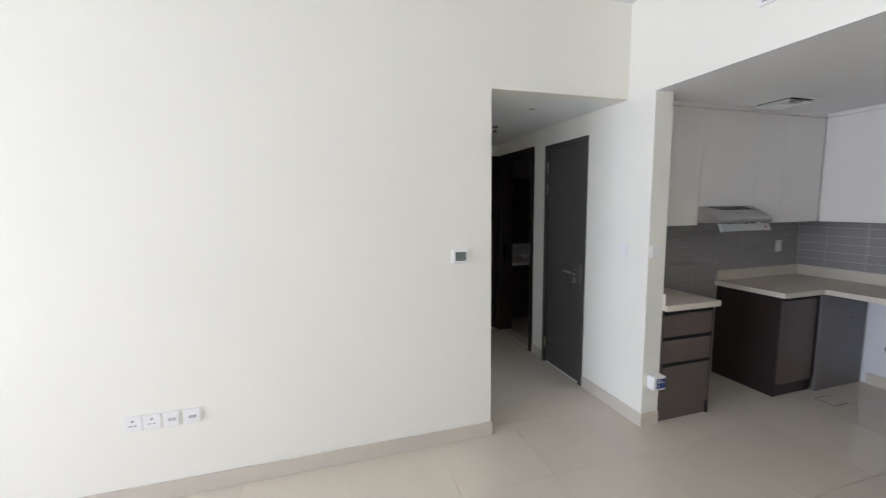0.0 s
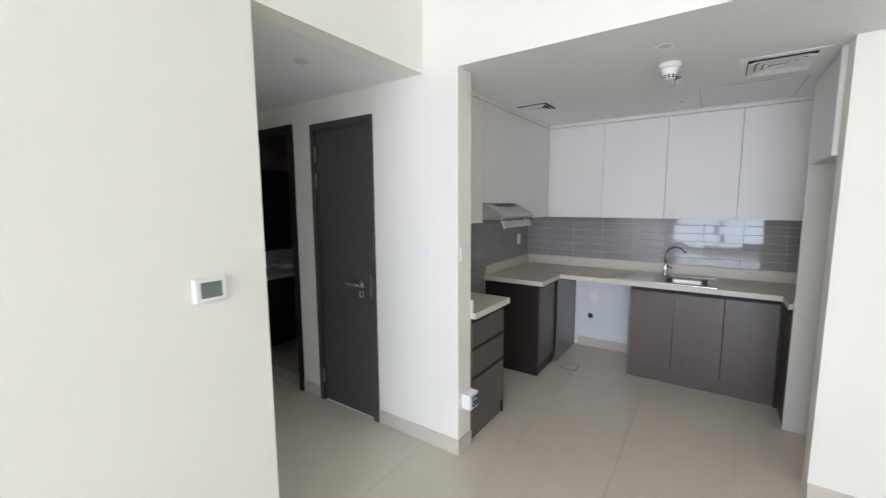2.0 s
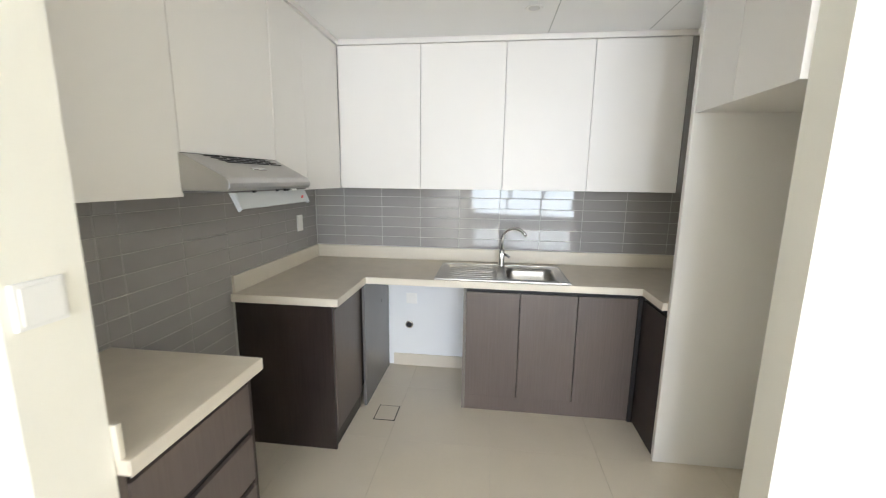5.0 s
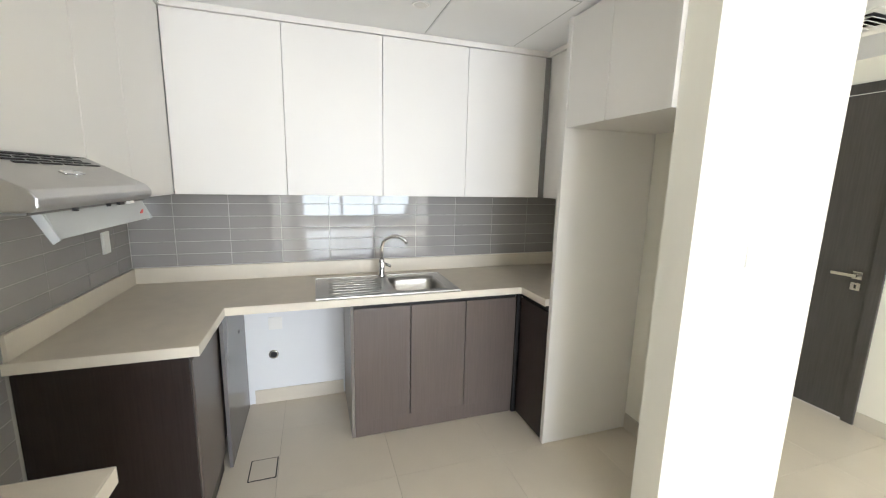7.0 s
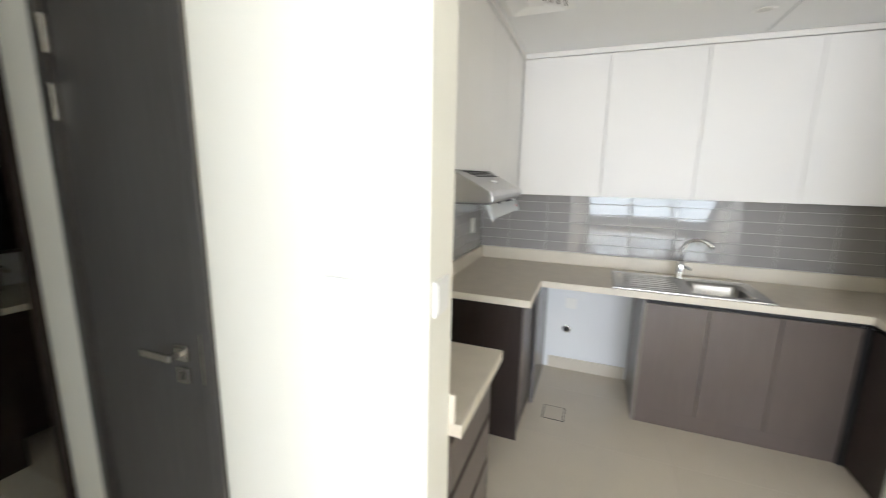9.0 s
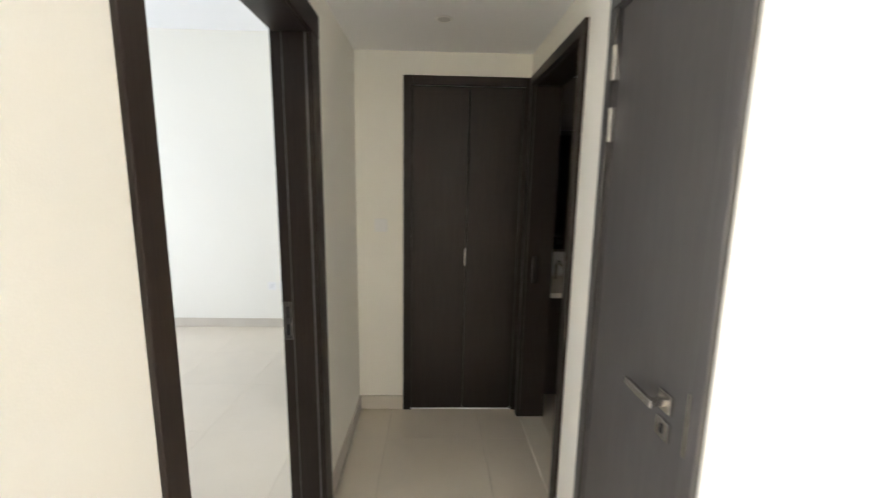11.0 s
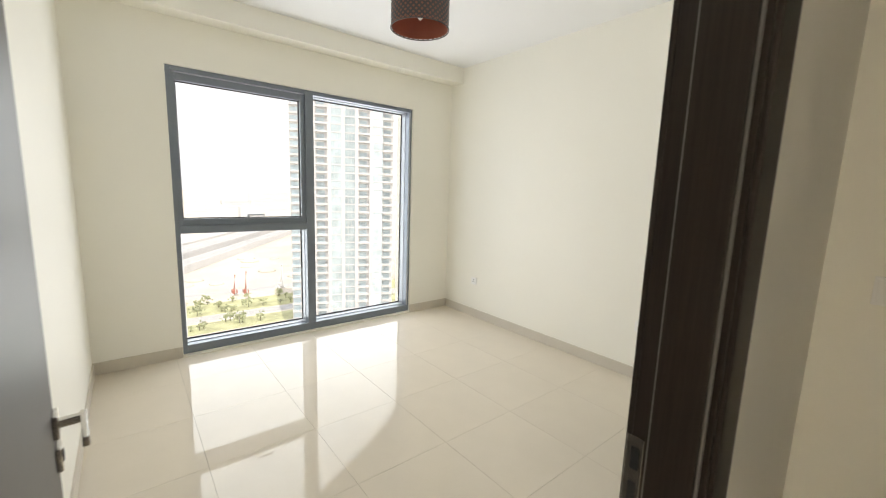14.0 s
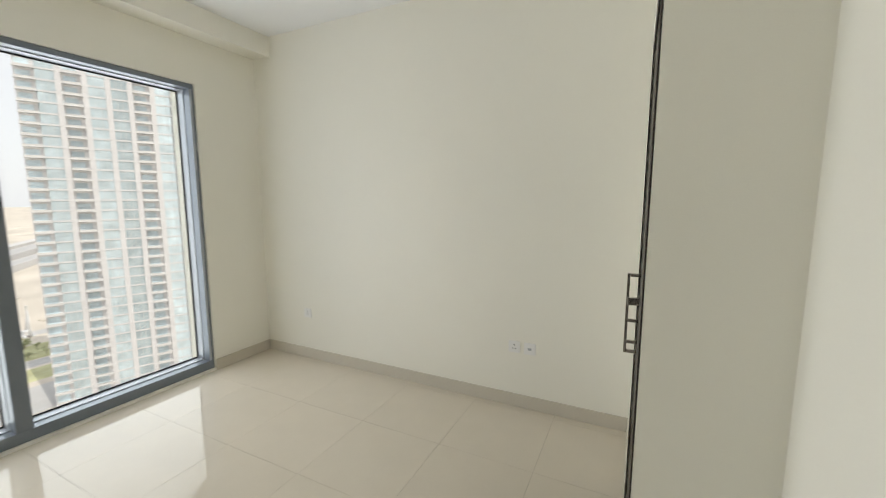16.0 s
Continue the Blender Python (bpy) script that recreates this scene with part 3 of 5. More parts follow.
part("handle", boxes((FACADE - 0.045, 3.765, 1.205, FACADE - 0.012, 3.79, 1.245), (FACADE - 0.03, 3.765, 1.245, FACADE - 0.012, 3.785, 1.262), (FACADE - 0.03, 3.765, 1.262, FACADE - 0.012, 3.92, 1.274), bevel=0.002), ALU, sash, "low grey window handle")
# strip in the painted daylit tone over part of the dark frame face
part("edge_bead", boxes((FACADE - 0.0198, W1 - 0.037, WZ0 + 0.08, FACADE - 0.017, W1 - 0.020, WZ1 - 0.042)), ALULIT, w, "bead in the daylit tone of the aluminium")
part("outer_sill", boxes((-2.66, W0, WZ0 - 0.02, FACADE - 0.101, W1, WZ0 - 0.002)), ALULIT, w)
lw = window("window_living", LIV_W, -1.65, 1.95, 0.04, 2.75, (-0.5, 0.68), "grey aluminium living room window")
g = part("pane", boxes((LIV_W - 0.07, -1.6, 0.11, LIV_W - 0.064, 1.9, 2.7)), GLASS, lw)
g.visible_shadow = False

# ---- kitchen: tall and base units ----
CF, CY = 4.46, 2.075                 # counter fronts
SF = 4.523                           # sink unit fronts


def front(parent, bm, material=CABIN, name="door"):
    return part(name, bm, material, parent)


dr = thing("drawer_unit", (3.04, 2.38, 0), "brown laminate kitchen unit with three drawers", "cabinet", "kitchen base units")
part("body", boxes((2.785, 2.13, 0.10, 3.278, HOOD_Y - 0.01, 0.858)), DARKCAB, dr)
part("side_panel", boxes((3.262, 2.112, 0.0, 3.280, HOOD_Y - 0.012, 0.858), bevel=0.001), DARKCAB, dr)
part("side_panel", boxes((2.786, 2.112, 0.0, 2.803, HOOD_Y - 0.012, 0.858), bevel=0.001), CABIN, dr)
part("plinth", boxes((2.803, 2.125, 0, 3.262, 2.14, 0.10)), CABIN, dr)
for z0, z1 in ((0.105, 0.425), (0.452, 0.622), (0.652, 0.818)):
    front(dr, boxes((2.806, 2.108, z0, 3.260, 2.129, z1), bevel=0.002), name="drawer_front")
    part("finger_groove", boxes((2.806, 2.122, z1 + 0.001, 3.260, 2.129, z1 + 0.024)), BLACK, dr)

cb = thing("corner_base_unit", (4.5, 2.38, 0), "dark brown laminate corner base unit", "cabinet", "kitchen base units")
part("body", boxes((4.03, 2.14, 0.10, 5.07, HOOD_Y - 0.01, 0.855)), DARKCAB, cb)
part("side_panel", boxes((4.012, 2.118, 0, 4.03, HOOD_Y - 0.012, 0.858), bevel=0.001), DARKCAB, cb)
part("door", boxes((4.032, 2.112, 0.105, 4.452, 2.134, 0.822), bevel=0.002), CABIN, cb)
part("finger_groove", boxes((4.032, 2.13, 0.823, 4.452, 2.139, 0.857)), BLACK, cb)
part("plinth", boxes((4.03, 2.128, 0, 4.455, 2.145, 0.103)), DARKCAB, cb)
part("gap_panel", boxes((4.462, 2.085, 0.0, 5.068, 2.103, 0.857), bevel=0.001), mat("grey_laminate", (0.15, 0.14, 0.14), 0.25, var=0.05), cb, "grey glossy panel beside the washing machine gap")
part("panel_hole", turned([(0.012, 0), (0.012, 0.002)], 14, (4.86, 2.085, 0.62), Matrix.Rotation(radians(90), 4, 'X')), BLACK, cb)

sk = thing("sink_base_unit", (4.8, 0.9, 0), "brown wood-grain sink unit with three doors", "cabinet", "kitchen base units")
part("body", boxes((4.55, 0.385, 0.10, 5.07, 1.43, 0.74)), DARKCAB, sk)
part("side_panel", boxes((SF + 0.004, 1.431, 0, 5.075, 1.449, 0.858), bevel=0.001), mat("pale_brown_laminate", (0.19, 0.17, 0.155), 0.3, var=0.05), sk)
for y0, y1 in ((1.094, 1.430), (0.738, 1.090), (0.384, 0.734)):
    front(sk, boxes((SF, y0, 0.105, SF + 0.02, y1, 0.815), bevel=0.002))
part("finger_groove", boxes((SF + 0.012, 0.384, 0.817, SF + 0.022, 1.43, 0.857)), BLACK, sk)
part("plinth", boxes((SF + 0.004, 0.384, 0, SF + 0.018, 1.43, 0.103)), CABIN, sk)

rt = thing("return_base_unit", (4.34, 0.1, 0), "dark brown laminate base unit beside the fridge panel", "cabinet", "kitchen base units")
part("body", boxes((4.19, -0.22, 0.0, SF - 0.02, 0.345, 0.855)), DARKCAB, rt)
part("front", boxes((4.186, 0.346, 0.02, SF - 0.03, 0.364, 0.82), bevel=0.002), DARKCAB, rt)
part("finger_groove", boxes((4.186, 0.346, 0.822, SF + 0.02, 0.352, 0.857)), BLACK, rt)
part("corner_post", boxes((SF - 0.012, 0.352, 0, SF + 0.01, 0.383, 0.857)), BLACK, rt)

ct = thing("worktop", (4.6, 1.4, 0.86), "beige quartz L-shaped kitchen worktop with upstand", "worktop")
E2 = 0.385
XE = SINK_X - 0.012
part("slab", plate_of_cells((3.985, 4.185, CF, 4.525, 4.868, XE), (-0.24, E2, 0.85, 1.19, CY, HOOD_Y - 0.012), lambda x, y: y > CY or (x > CF and not (4.525 < x < 4.868 and 0.85 < y < 1.19)) or (x > 4.185 and y < E2), 0.859, 0.899), QUARTZ, ct)
part("front_edge", boxes((3.981, CY - 0.004, 0.857, CF - 0.001, CY - 0.0005, 0.8985)), QEDGE, ct, "pale polished edge")
part("front_edge", boxes((CF - 0.004, E2 + 0.004, 0.857, CF - 0.0005, CY - 0.004, 0.8985)), QEDGE, ct, "pale polished edge")
part("front_edge", boxes((4.185, E2 + 0.0005, 0.857, CF - 0.004, E2 + 0.004, 0.8985)), QEDGE, ct, "pale polished edge")
part("front_edge", boxes((3.981, CY, 0.857, 3.9845, HOOD_Y - 0.012, 0.8985)), QEDGE, ct, "pale polished edge")
part("upstand", boxes((4.0, HOOD_Y - 0.026, 0.8995, SINK_X - 0.026, HOOD_Y - 0.011, 0.995), bevel=0.002), QEDGE, ct)
part("upstand", boxes((SINK_X - 0.026, -0.24, 0.8995, SINK_X - 0.011, HOOD_Y - 0.011, 0.995), bevel=0.002), QEDGE, ct)
c2 = thing("worktop", (3.04, 2.37, 0.86), "short beige quartz worktop over the drawers", "worktop")
part("slab", boxes((2.783, CY + 0.004, 0.859, 3.298, HOOD_Y - 0.012, 0.899), bevel=0.003), QUARTZ, c2)
part("front_edge", boxes((2.784, CY, 0.857, 3.301, CY + 0.0035, 0.8985)), QEDGE, c2)
part("front_edge", boxes((3.2985, CY + 0.004, 0.857, 3.302, HOOD_Y - 0.012, 0.8985)), QEDGE, c2)
part("upstand", boxes((2.7815, CY + 0.02, 0.8995, 2.795, HOOD_Y - 0.012, 0.985), bevel=0.002), QEDGE, c2)

# ---- sink and tap ----
sn = thing("kitchen_sink", (4.72, 1.2, 0.9), "stainless steel inset sink with ribbed drainer", "sink")
SX0, SX1, SY0, SY1 = 4.475, 4.94, 0.80, 1.63
BX0, BX1, BY0, BY1 = 4.53, 4.86, 0.86, 1.18
part("rim", boxes((SX0, SY0, 0.8995, SX1, BY0, 0.906), (SX0, BY1, 0.8995, SX1, SY1, 0.906), (SX0, BY0, 0.8995, BX0, BY1, 0.906), (BX1, BY0, 0.8995, SX1, BY1, 0.906)), STEEL, sn)
rimb = bmesh.new()


def rounded(x0, y0, x1, y1, r, z):
    pts = []
    for cx, cy, a0 in ((x1 - r, y1 - r, 0), (x0 + r, y1 - r, 90), (x0 + r, y0 + r, 180), (x1 - r, y0 + r, 270)):
        for k in range(6):
            a = radians(a0 + 18 * k)
            pts.append((cx + r * math.cos(a), cy + r * math.sin(a), z))
    return pts


loops = [[rimb.verts.new(p) for p in rounded(BX0 - e, BY0 - e, BX1 + e, BY1 + e, rr, z)] for e, rr, z in ((0.012, 0.07, 0.9065), (0.0, 0.06, 0.905), (-0.008, 0.055, 0.88), (-0.015, 0.05, 0.78), (-0.05, 0.04, 0.762))]
for a, b in zip(loops, loops[1:]):
    for k in range(len(a)):
        rimb.faces.new((a[k], a[(k + 1) % len(a)], b[(k + 1) % len(a)], b[k])).smooth = True
rimb.faces.new(loops[-1])
bmesh.ops.recalc_face_normals(rimb, faces=rimb.faces)
for f in rimb.faces:
    f.normal_flip()
part("bowl", rimb, STEEL, sn, "deep rounded steel bowl")
for k in range(7):
    x, fan = 4.535 + 0.048 * k, 0.010 * (k - 3)
    part("drainer_rib", tube([(x, 1.245 + 0.015 * (k % 2), 0.9045), (x + fan * 0.2, 1.28, 0.9062), (x + fan, 1.52, 0.9062), (x + fan * 1.15, 1.56, 0.9045)], 0.0032, 8), STEEL, sn)
part("rim_lip", boxes((SX0 - 0.004, SY0 - 0.004, 0.8992, SX0 + 0.004, SY1 + 0.004, 0.909), (SX1 - 0.004, SY0 - 0.004, 0.8992, SX1 + 0.004, SY1 + 0.004, 0.909), (SX0, SY0 - 0.004, 0.8992, SX1, SY0 + 0.004, 0.909), (SX0, SY1 - 0.004, 0.8992, SX1, SY1 + 0.004, 0.909), bevel=0.002), STEEL, sn)
part("waste", turned([(0.03, 0.7625), (0.03, 0.765), (0.02, 0.7645)], 16, (4.69, 1.02, 0)), CHROME, sn)

tp = thing("kitchen_tap", (4.885, 1.21, 0.906), "chrome swan-neck mixer tap on the sink", "tap")
TX, TY = 4.90, 1.205
part("body", turned([(0.026, 0.906), (0.026, 0.915), (0.021, 0.925), (0.021, 1.0), (0.017, 1.02), (0.014, 1.03)], 20, (TX, TY, 0)), CHROME, tp)
arc = [(TX, TY, 1.02), (TX, TY, 1.09)]
for k in range(11):
    a = math.pi - math.pi * 0.86 * k / 10
    arc.append((TX - 0.028 * (1 + math.cos(a)), TY - 0.084 * (1 + math.cos(a)), 1.10 + 0.085 * math.sin(a)))
part("spout", tube(arc, 0.0115, 14), CHROME, tp)
part("lever_block", boxes((TX - 0.040, TY - 0.012, 0.962, TX - 0.020, TY + 0.012, 1.012), bevel=0.004), CHROME, tp, "square chrome lever block")
part("lever", tube([(TX - 0.01, TY - 0.012, 1.0), (TX - 0.032, TY - 0.036, 0.992), (TX - 0.05, TY - 0.05, 0.985)], 0.009, 10), CHROME, tp)

# ---- wall units ----
UX, UY, UB, UT = 4.70, 2.31, 1.455, 2.352


def wall_unit(name, b, fronts, label, cut=None):
    """A cream wall unit: carcass box b and its door boxes."""
    u = thing(name, ((b[0] + b[3]) / 2, (b[1] + b[4]) / 2, b[2]), label, "cabinet", "kitchen wall units")
    part("body", boxes(b), CREAM, u)
    for f in fronts:
        part("door", boxes(f, bevel=0.0015), CREAM, u)
    return u


seams = (2.308, 1.763, 1.228, 0.701, 0.164)
for y1, y0 in zip(seams, seams[1:]):
    wall_unit("wall_unit", (UX + 0.021, y0 + 0.001, UB + 0.003, SINK_X - 0.011, y1 - 0.001, UT), [(UX, y0 + 0.0013, UB, UX + 0.02, y1 - 0.0013, UT - 0.001)], "cream laminate wall unit over the sink")
wall_unit("wall_unit", (2.783, UY + 0.021, UB + 0.003, 3.300, HOOD_Y - 0.011, UT), [(2.783, UY, UB, 3.300, UY + 0.02, UT - 0.001)], "cream laminate wall unit beside the hood")
wall_unit("wall_unit", (3.304, UY + 0.021, 1.60, 3.888, HOOD_Y - 0.011, UT), [(3.304, UY, 1.60, 3.888, UY + 0.02, UT - 0.001)], "cream laminate wall unit above the hood")
wall_unit("wall_unit", (3.892, UY + 0.021, UB + 0.003, UX + 0.02, HOOD_Y - 0.011, UT), [(3.892, UY, UB, 4.21, UY + 0.02, UT - 0.001), (4.213, UY, UB, UX - 0.032, UY + 0.02, UT - 0.001)], "cream laminate corner wall unit")
wall_unit("wall_unit", (4.20, -0.22, UB + 0.003, UX + 0.0, 0.12, UT), [(4.19, 0.121, UB, UX - 0.03, 0.14, UT - 0.001)], "cream laminate wall unit beside the fridge panel")
part("filler", boxes((UX - 0.031, UY + 0.001, UB, UX - 0.0015, UY + 0.02, UT)), CREAM, bpy.data.objects["wall_unit.006"])
# this filler is grey to paint the shadow in the corner gap
part("filler", boxes((UX - 0.006, 0.128, UB + 0.004, UX + 0.015, 0.1625, UT)), mat("painted_gap_shadow", (0.30, 0.29, 0.28), 0.5), bpy.data.objects["wall_unit.007"])
solid("cornice", boxes((UX - 0.016, 0.10, UT + 0.001, UX + 0.05, UY + 0.02, LOW - 0.001), (2.783, UY - 0.016, UT + 0.001, UX - 0.016, UY + 0.05, LOW - 0.001), (4.19, 0.09, UT + 0.001, UX - 0.016, 0.15, LOW - 0.001)), CREAM, "cream laminate cornice over the wall units", "trim")

fp = thing("fridge_panel", (4.167, 0.06, 0), "tall cream laminate panel beside the fridge niche", "panel")
part("board", boxes((4.152, -0.245, 0.002, 4.182, 0.3615, LOW - 0.002), bevel=0.001), CREAM, fp)
part("edge_band", boxes((4.1525, 0.3617, 0.003, 4.1815, 0.364, LOW - 0.003), bevel=0.0008), CREAM, fp, "pale laminate front edge")
nu = thing("niche_unit", (3.83, 0.05, 1.84), "cream laminate unit above the empty fridge niche", "cabinet", "kitchen wall units")
part("body", boxes((3.515, -0.245, 1.843, 4.15, 0.338, UT + 0.02)), CREAM, nu)
part("side_panel", boxes((3.492, -0.245, 1.838, 3.514, 0.372, LOW - 0.003), bevel=0.001), CREAM, nu)
part("door", boxes((3.517, 0.339, 1.84, 3.86, 0.359, UT + 0.022), bevel=0.0015), CREAM, nu)
part("door", boxes((3.863, 0.339, 1.84, 4.15, 0.359, UT + 0.022), bevel=0.0015), CREAM, nu)

# ---- cooker hood ----
hd = thing("cooker_hood", (3.57, 2.4, 1.45), "brushed steel slimline cooker hood under a wall unit", "cooker hood")
HX0, HX1 = 3.292, 3.874
part("body", prism([(2.66, 1.475), (2.66, 1.598), (2.30, 1.598), (2.150, 1.520), (2.138, 1.503), (2.139, 1.486), (2.15, 1.475)], 'x', HX0, HX1, 0.003), STEEL, hd)
part("base", boxes((HX0 + 0.004, 2.16, 1.469, HX1 - 0.004, 2.65, 1.4745)), BEAD, hd, "grey underside of the hood")
part("visor", prism([(2.166, 1.468), (2.176, 1.468), (2.154, 1.410), (2.146, 1.413)], 'x', HX0 + 0.07, HX1 - 0.01, 0.001), GREYPL, hd, "grey glass visor hanging half open")
for x in (HX0 + 0.062, HX1 - 0.010):
    part("visor_end", prism([(2.188, 1.468), (2.168, 1.47), (2.142, 1.412), (2.156, 1.402)], 'x', x, x + 0.004), GREYPL, hd)
# black sheet painting the shadow line between hood and wall unit
part("top_shadow_line", boxes((HX0 + 0.004, 2.302, 1.5985, HX1 - 0.004, 2.45, 1.5995)), BLACK, hd)
sl = math.atan2(1.598 - 1.520, 2.30 - 2.150)
for r in range(4):
    for k in range(4):
        y = 2.292 - 0.0125 * r
        z = 1.598 - (2.30 - y) * math.tan(sl)
        bm = boxes((-0.042, -0.0034, -0.0015, 0.042, 0.0034, 0.0015), bevel=0.001)
        bmesh.ops.transform(bm, matrix=Matrix.Translation((HX0 + 0.135 + 0.098 * k + 0.022 * r, y, z + 0.0005)) @ Matrix.Rotation(sl, 4, 'X'), verts=bm.verts)
        part("vent_slot", bm, BLACK, hd)
bm = boxes((-0.045, -0.008, -0.001, -0.012, 0.008, 0.004), (-0.008, -0.014, -0.001, 0.012, 0.010, 0.004), (0.016, -0.008, -0.001, 0.045, 0.008, 0.004), bevel=0.002)
bmesh.ops.transform(bm, matrix=Matrix.Translation((3.58, 2.21, 1.598 - 0.09 * math.tan(sl) + 0.001)) @ Matrix.Rotation(sl, 4, 'X'), verts=bm.verts)
part("badge", bm, CHROME, hd, "chrome badge")
for x, w, m in ((3.44, 0.012, BLACK), (3.60, 0.008, BLACK), (3.66, 0.030, BLACK), (3.72, 0.036, PLASTIC)):
    part("control", boxes((x, 2.1475, 1.4665, x + w, 2.156, 1.4742), bevel=0.001), m, hd)
bm = turned([(0.010, 0), (0.010, 0.001)], 14, (0, 0, 0))
bmesh.ops.transform(bm, matrix=Matrix.Translation((HX1 - 0.06, 2.1522, 1.4345)) @ Matrix.Rotation(radians(105), 4, 'X'), verts=bm.verts)
part("sticker", bm, RED, hd, "small red round mark")


# ---- sockets, switches, plates ----
def plate(name, x, y, z, out, w, h, label, rockers=1, holes=False, depth=0.009, category="switch"):
    """A wall plate at a wall point; out is the wall's normal."""
    o = Vector((*out, 0))
    a = Vector((-o.y, o.x, 0))
    m = Matrix.Translation((x, y, z)) @ Matrix((a, o, Vector((0, 0, 1)))).transposed().to_4x4()
    t = thing(name, (x, y, z), label, category)

    def add(nm, b, mt, bv=0.0, lab=""):
        bm = boxes(b, bevel=bv)
        bmesh.ops.transform(bm, matrix=m, verts=bm.verts)
        bmesh.ops.recalc_face_normals(bm, faces=bm.faces)
        part(nm, bm, mt, t, lab)
    add("plate", (-w / 2, 0.0005, -h / 2, w / 2, depth, h / 2), PLASTIC, 0.002)
    if holes:
        add("earth_slot", (-0.004, depth, 0.010, 0.004, depth + 0.0008, 0.020), GASKET)
        add("pin_slot", (-0.015, depth, -0.014, -0.007, depth + 0.0008, -0.008), GASKET)
        add("pin_slot", (0.007, depth, -0.014, 0.015, depth + 0.0008, -0.008), GASKET)
        add("rocker", (-0.030, depth, 0.018, -0.018, depth + 0.003, 0.034), PLASTIC, 0.001)
    else:
        for k in range(rockers):
            cx = (k + 0.5) / rockers * (w - 0.016) - (w - 0.016) / 2
            hw = (w - 0.016) / rockers / 2 - 0.001
            add("rocker", (cx - hw, depth, -h / 2 + 0.008, cx + hw, depth + 0.003, h / 2 - 0.008), PLASTIC, 0.0015)
    return t


SO = "white plastic three-pin wall socket"
plate("socket", -0.572, LIV_N, 0.467, (0, -1), 0.086, 0.086, SO, holes=True, category="socket")
plate("socket", -0.484, LIV_N, 0.467, (0, -1), 0.086, 0.086, SO, holes=True, category="socket")
for x in (-0.388, -0.287):
    t = plate("data_socket", x, LIV_N, 0.467, (0, -1), 0.086, 0.086, "white plastic data outlet", category="socket")
    part("port", boxes((x - 0.018, LIV_N - 0.0135, 0.458, x - 0.002, LIV_N - 0.012, 0.474), (x + 0.004, LIV_N - 0.0135, 0.458, x + 0.018, LIV_N - 0.012, 0.474)), GREYPL, t)
plate("switch", HALL_E, 2.345, 1.285, (-1, 0), 0.086, 0.086, "white plastic light switch beside the store door")
plate("switch", 2.69, 2.11, 1.295, (0, -1), 0.086, 0.086, "white plastic light switch on the wall end")
plate("switch", STUB_W, 0.024, 1.292, (-1, 0), 0.082, 0.086, "white plastic double light switch", rockers=2)
plate("switch", STUB_W, -0.066, 1.292, (-1, 0), 0.082, 0.086, "white plastic double light switch", rockers=2)
plate("switch", 1.678, HALL_N, 1.304, (0, -1), 0.086, 0.086, "white plastic double light switch in the hall", rockers=2)
plate("switch", BED_E, 3.88, 1.28, (-1, 0), 0.086, 0.086, "white plastic bedroom light switch")
plate("socket", -1.764, BED_N, 0.452, (0, -1), 0.086, 0.086, SO, holes=True, category="socket")
plate("socket", 0.289, BED_N, 0.463, (0, -1), 0.086, 0.086, SO, holes=True, category="socket")
t = plate("data_socket", 0.405, BED_N, 0.463, (0, -1), 0.086, 0.086, "white plastic television outlet", category="socket")
part("port", boxes((0.392, BED_N - 0.0135, 0.455, 0.418, BED_N - 0.012, 0.472)), GREYPL, t)
plate("socket", SINK_X, 1.90, 0.575, (-1, 0), 0.086, 0.086, "white plastic spur switch in the machine gap", category="socket")
plate("socket", 4.795, HOOD_Y - 0.009, 1.195, (0, -1), 0.075, 0.115, "white plastic cooker switch on the tiles", category="socket")
pp = thing("waste_pipe", (SINK_X, 1.92, 0.352), "open grey waste pipe stub in the wall", "pipe")
part("collar", turned([(0.032, 0), (0.032, 0.004), (0.024, 0.006)], 20, (SINK_X, 1.92, 0.352), Matrix.Rotation(radians(-90), 4, 'Y')), NICKEL, pp)
part("bore", turned([(0.022, 0), (0.022, 0.0075)], 20, (SINK_X, 1.92, 0.352), Matrix.Rotation(radians(-90), 4, 'Y')), BLACK, pp)

th = thing("thermostat", (1.318, LIV_N, 1.294), "white wall thermostat with a grey display", "thermostat")
part("base", boxes((1.262, LIV_N - 0.009, 1.25, 1.378, LIV_N - 0.0005, 1.342), bevel=0.004), PLASTIC, th)
part("body", boxes((1.266, LIV_N - 0.019, 1.254, 1.374, LIV_N - 0.009, 1.338), bevel=0.004), PLASTIC, th)
part("display", boxes((1.283, LIV_N - 0.0202, 1.268, 1.357, LIV_N - 0.019, 1.326)), LCD, th, "grey liquid crystal display")

bx = thing("junction_box", (2.715, 2.11, 0.345), "small white box with a blue label on the wall end", "junction box")
part("body", boxes((2.672, 2.045, 0.295, 2.775, 2.1095, 0.395), bevel=0.006), PLASTIC, bx)
part("label", boxes((2.695, 2.0435, 0.308, 2.770, 2.0448, 0.380)), BLUE, bx, "blue printed label")
for z, x1 in ((0.365, 2.73), (0.350, 2.755), (0.325, 2.72)):
    part("print_bar", boxes((2.703, 2.0428, z, x1, 2.0434, z + 0.006)), PLASTIC, bx)


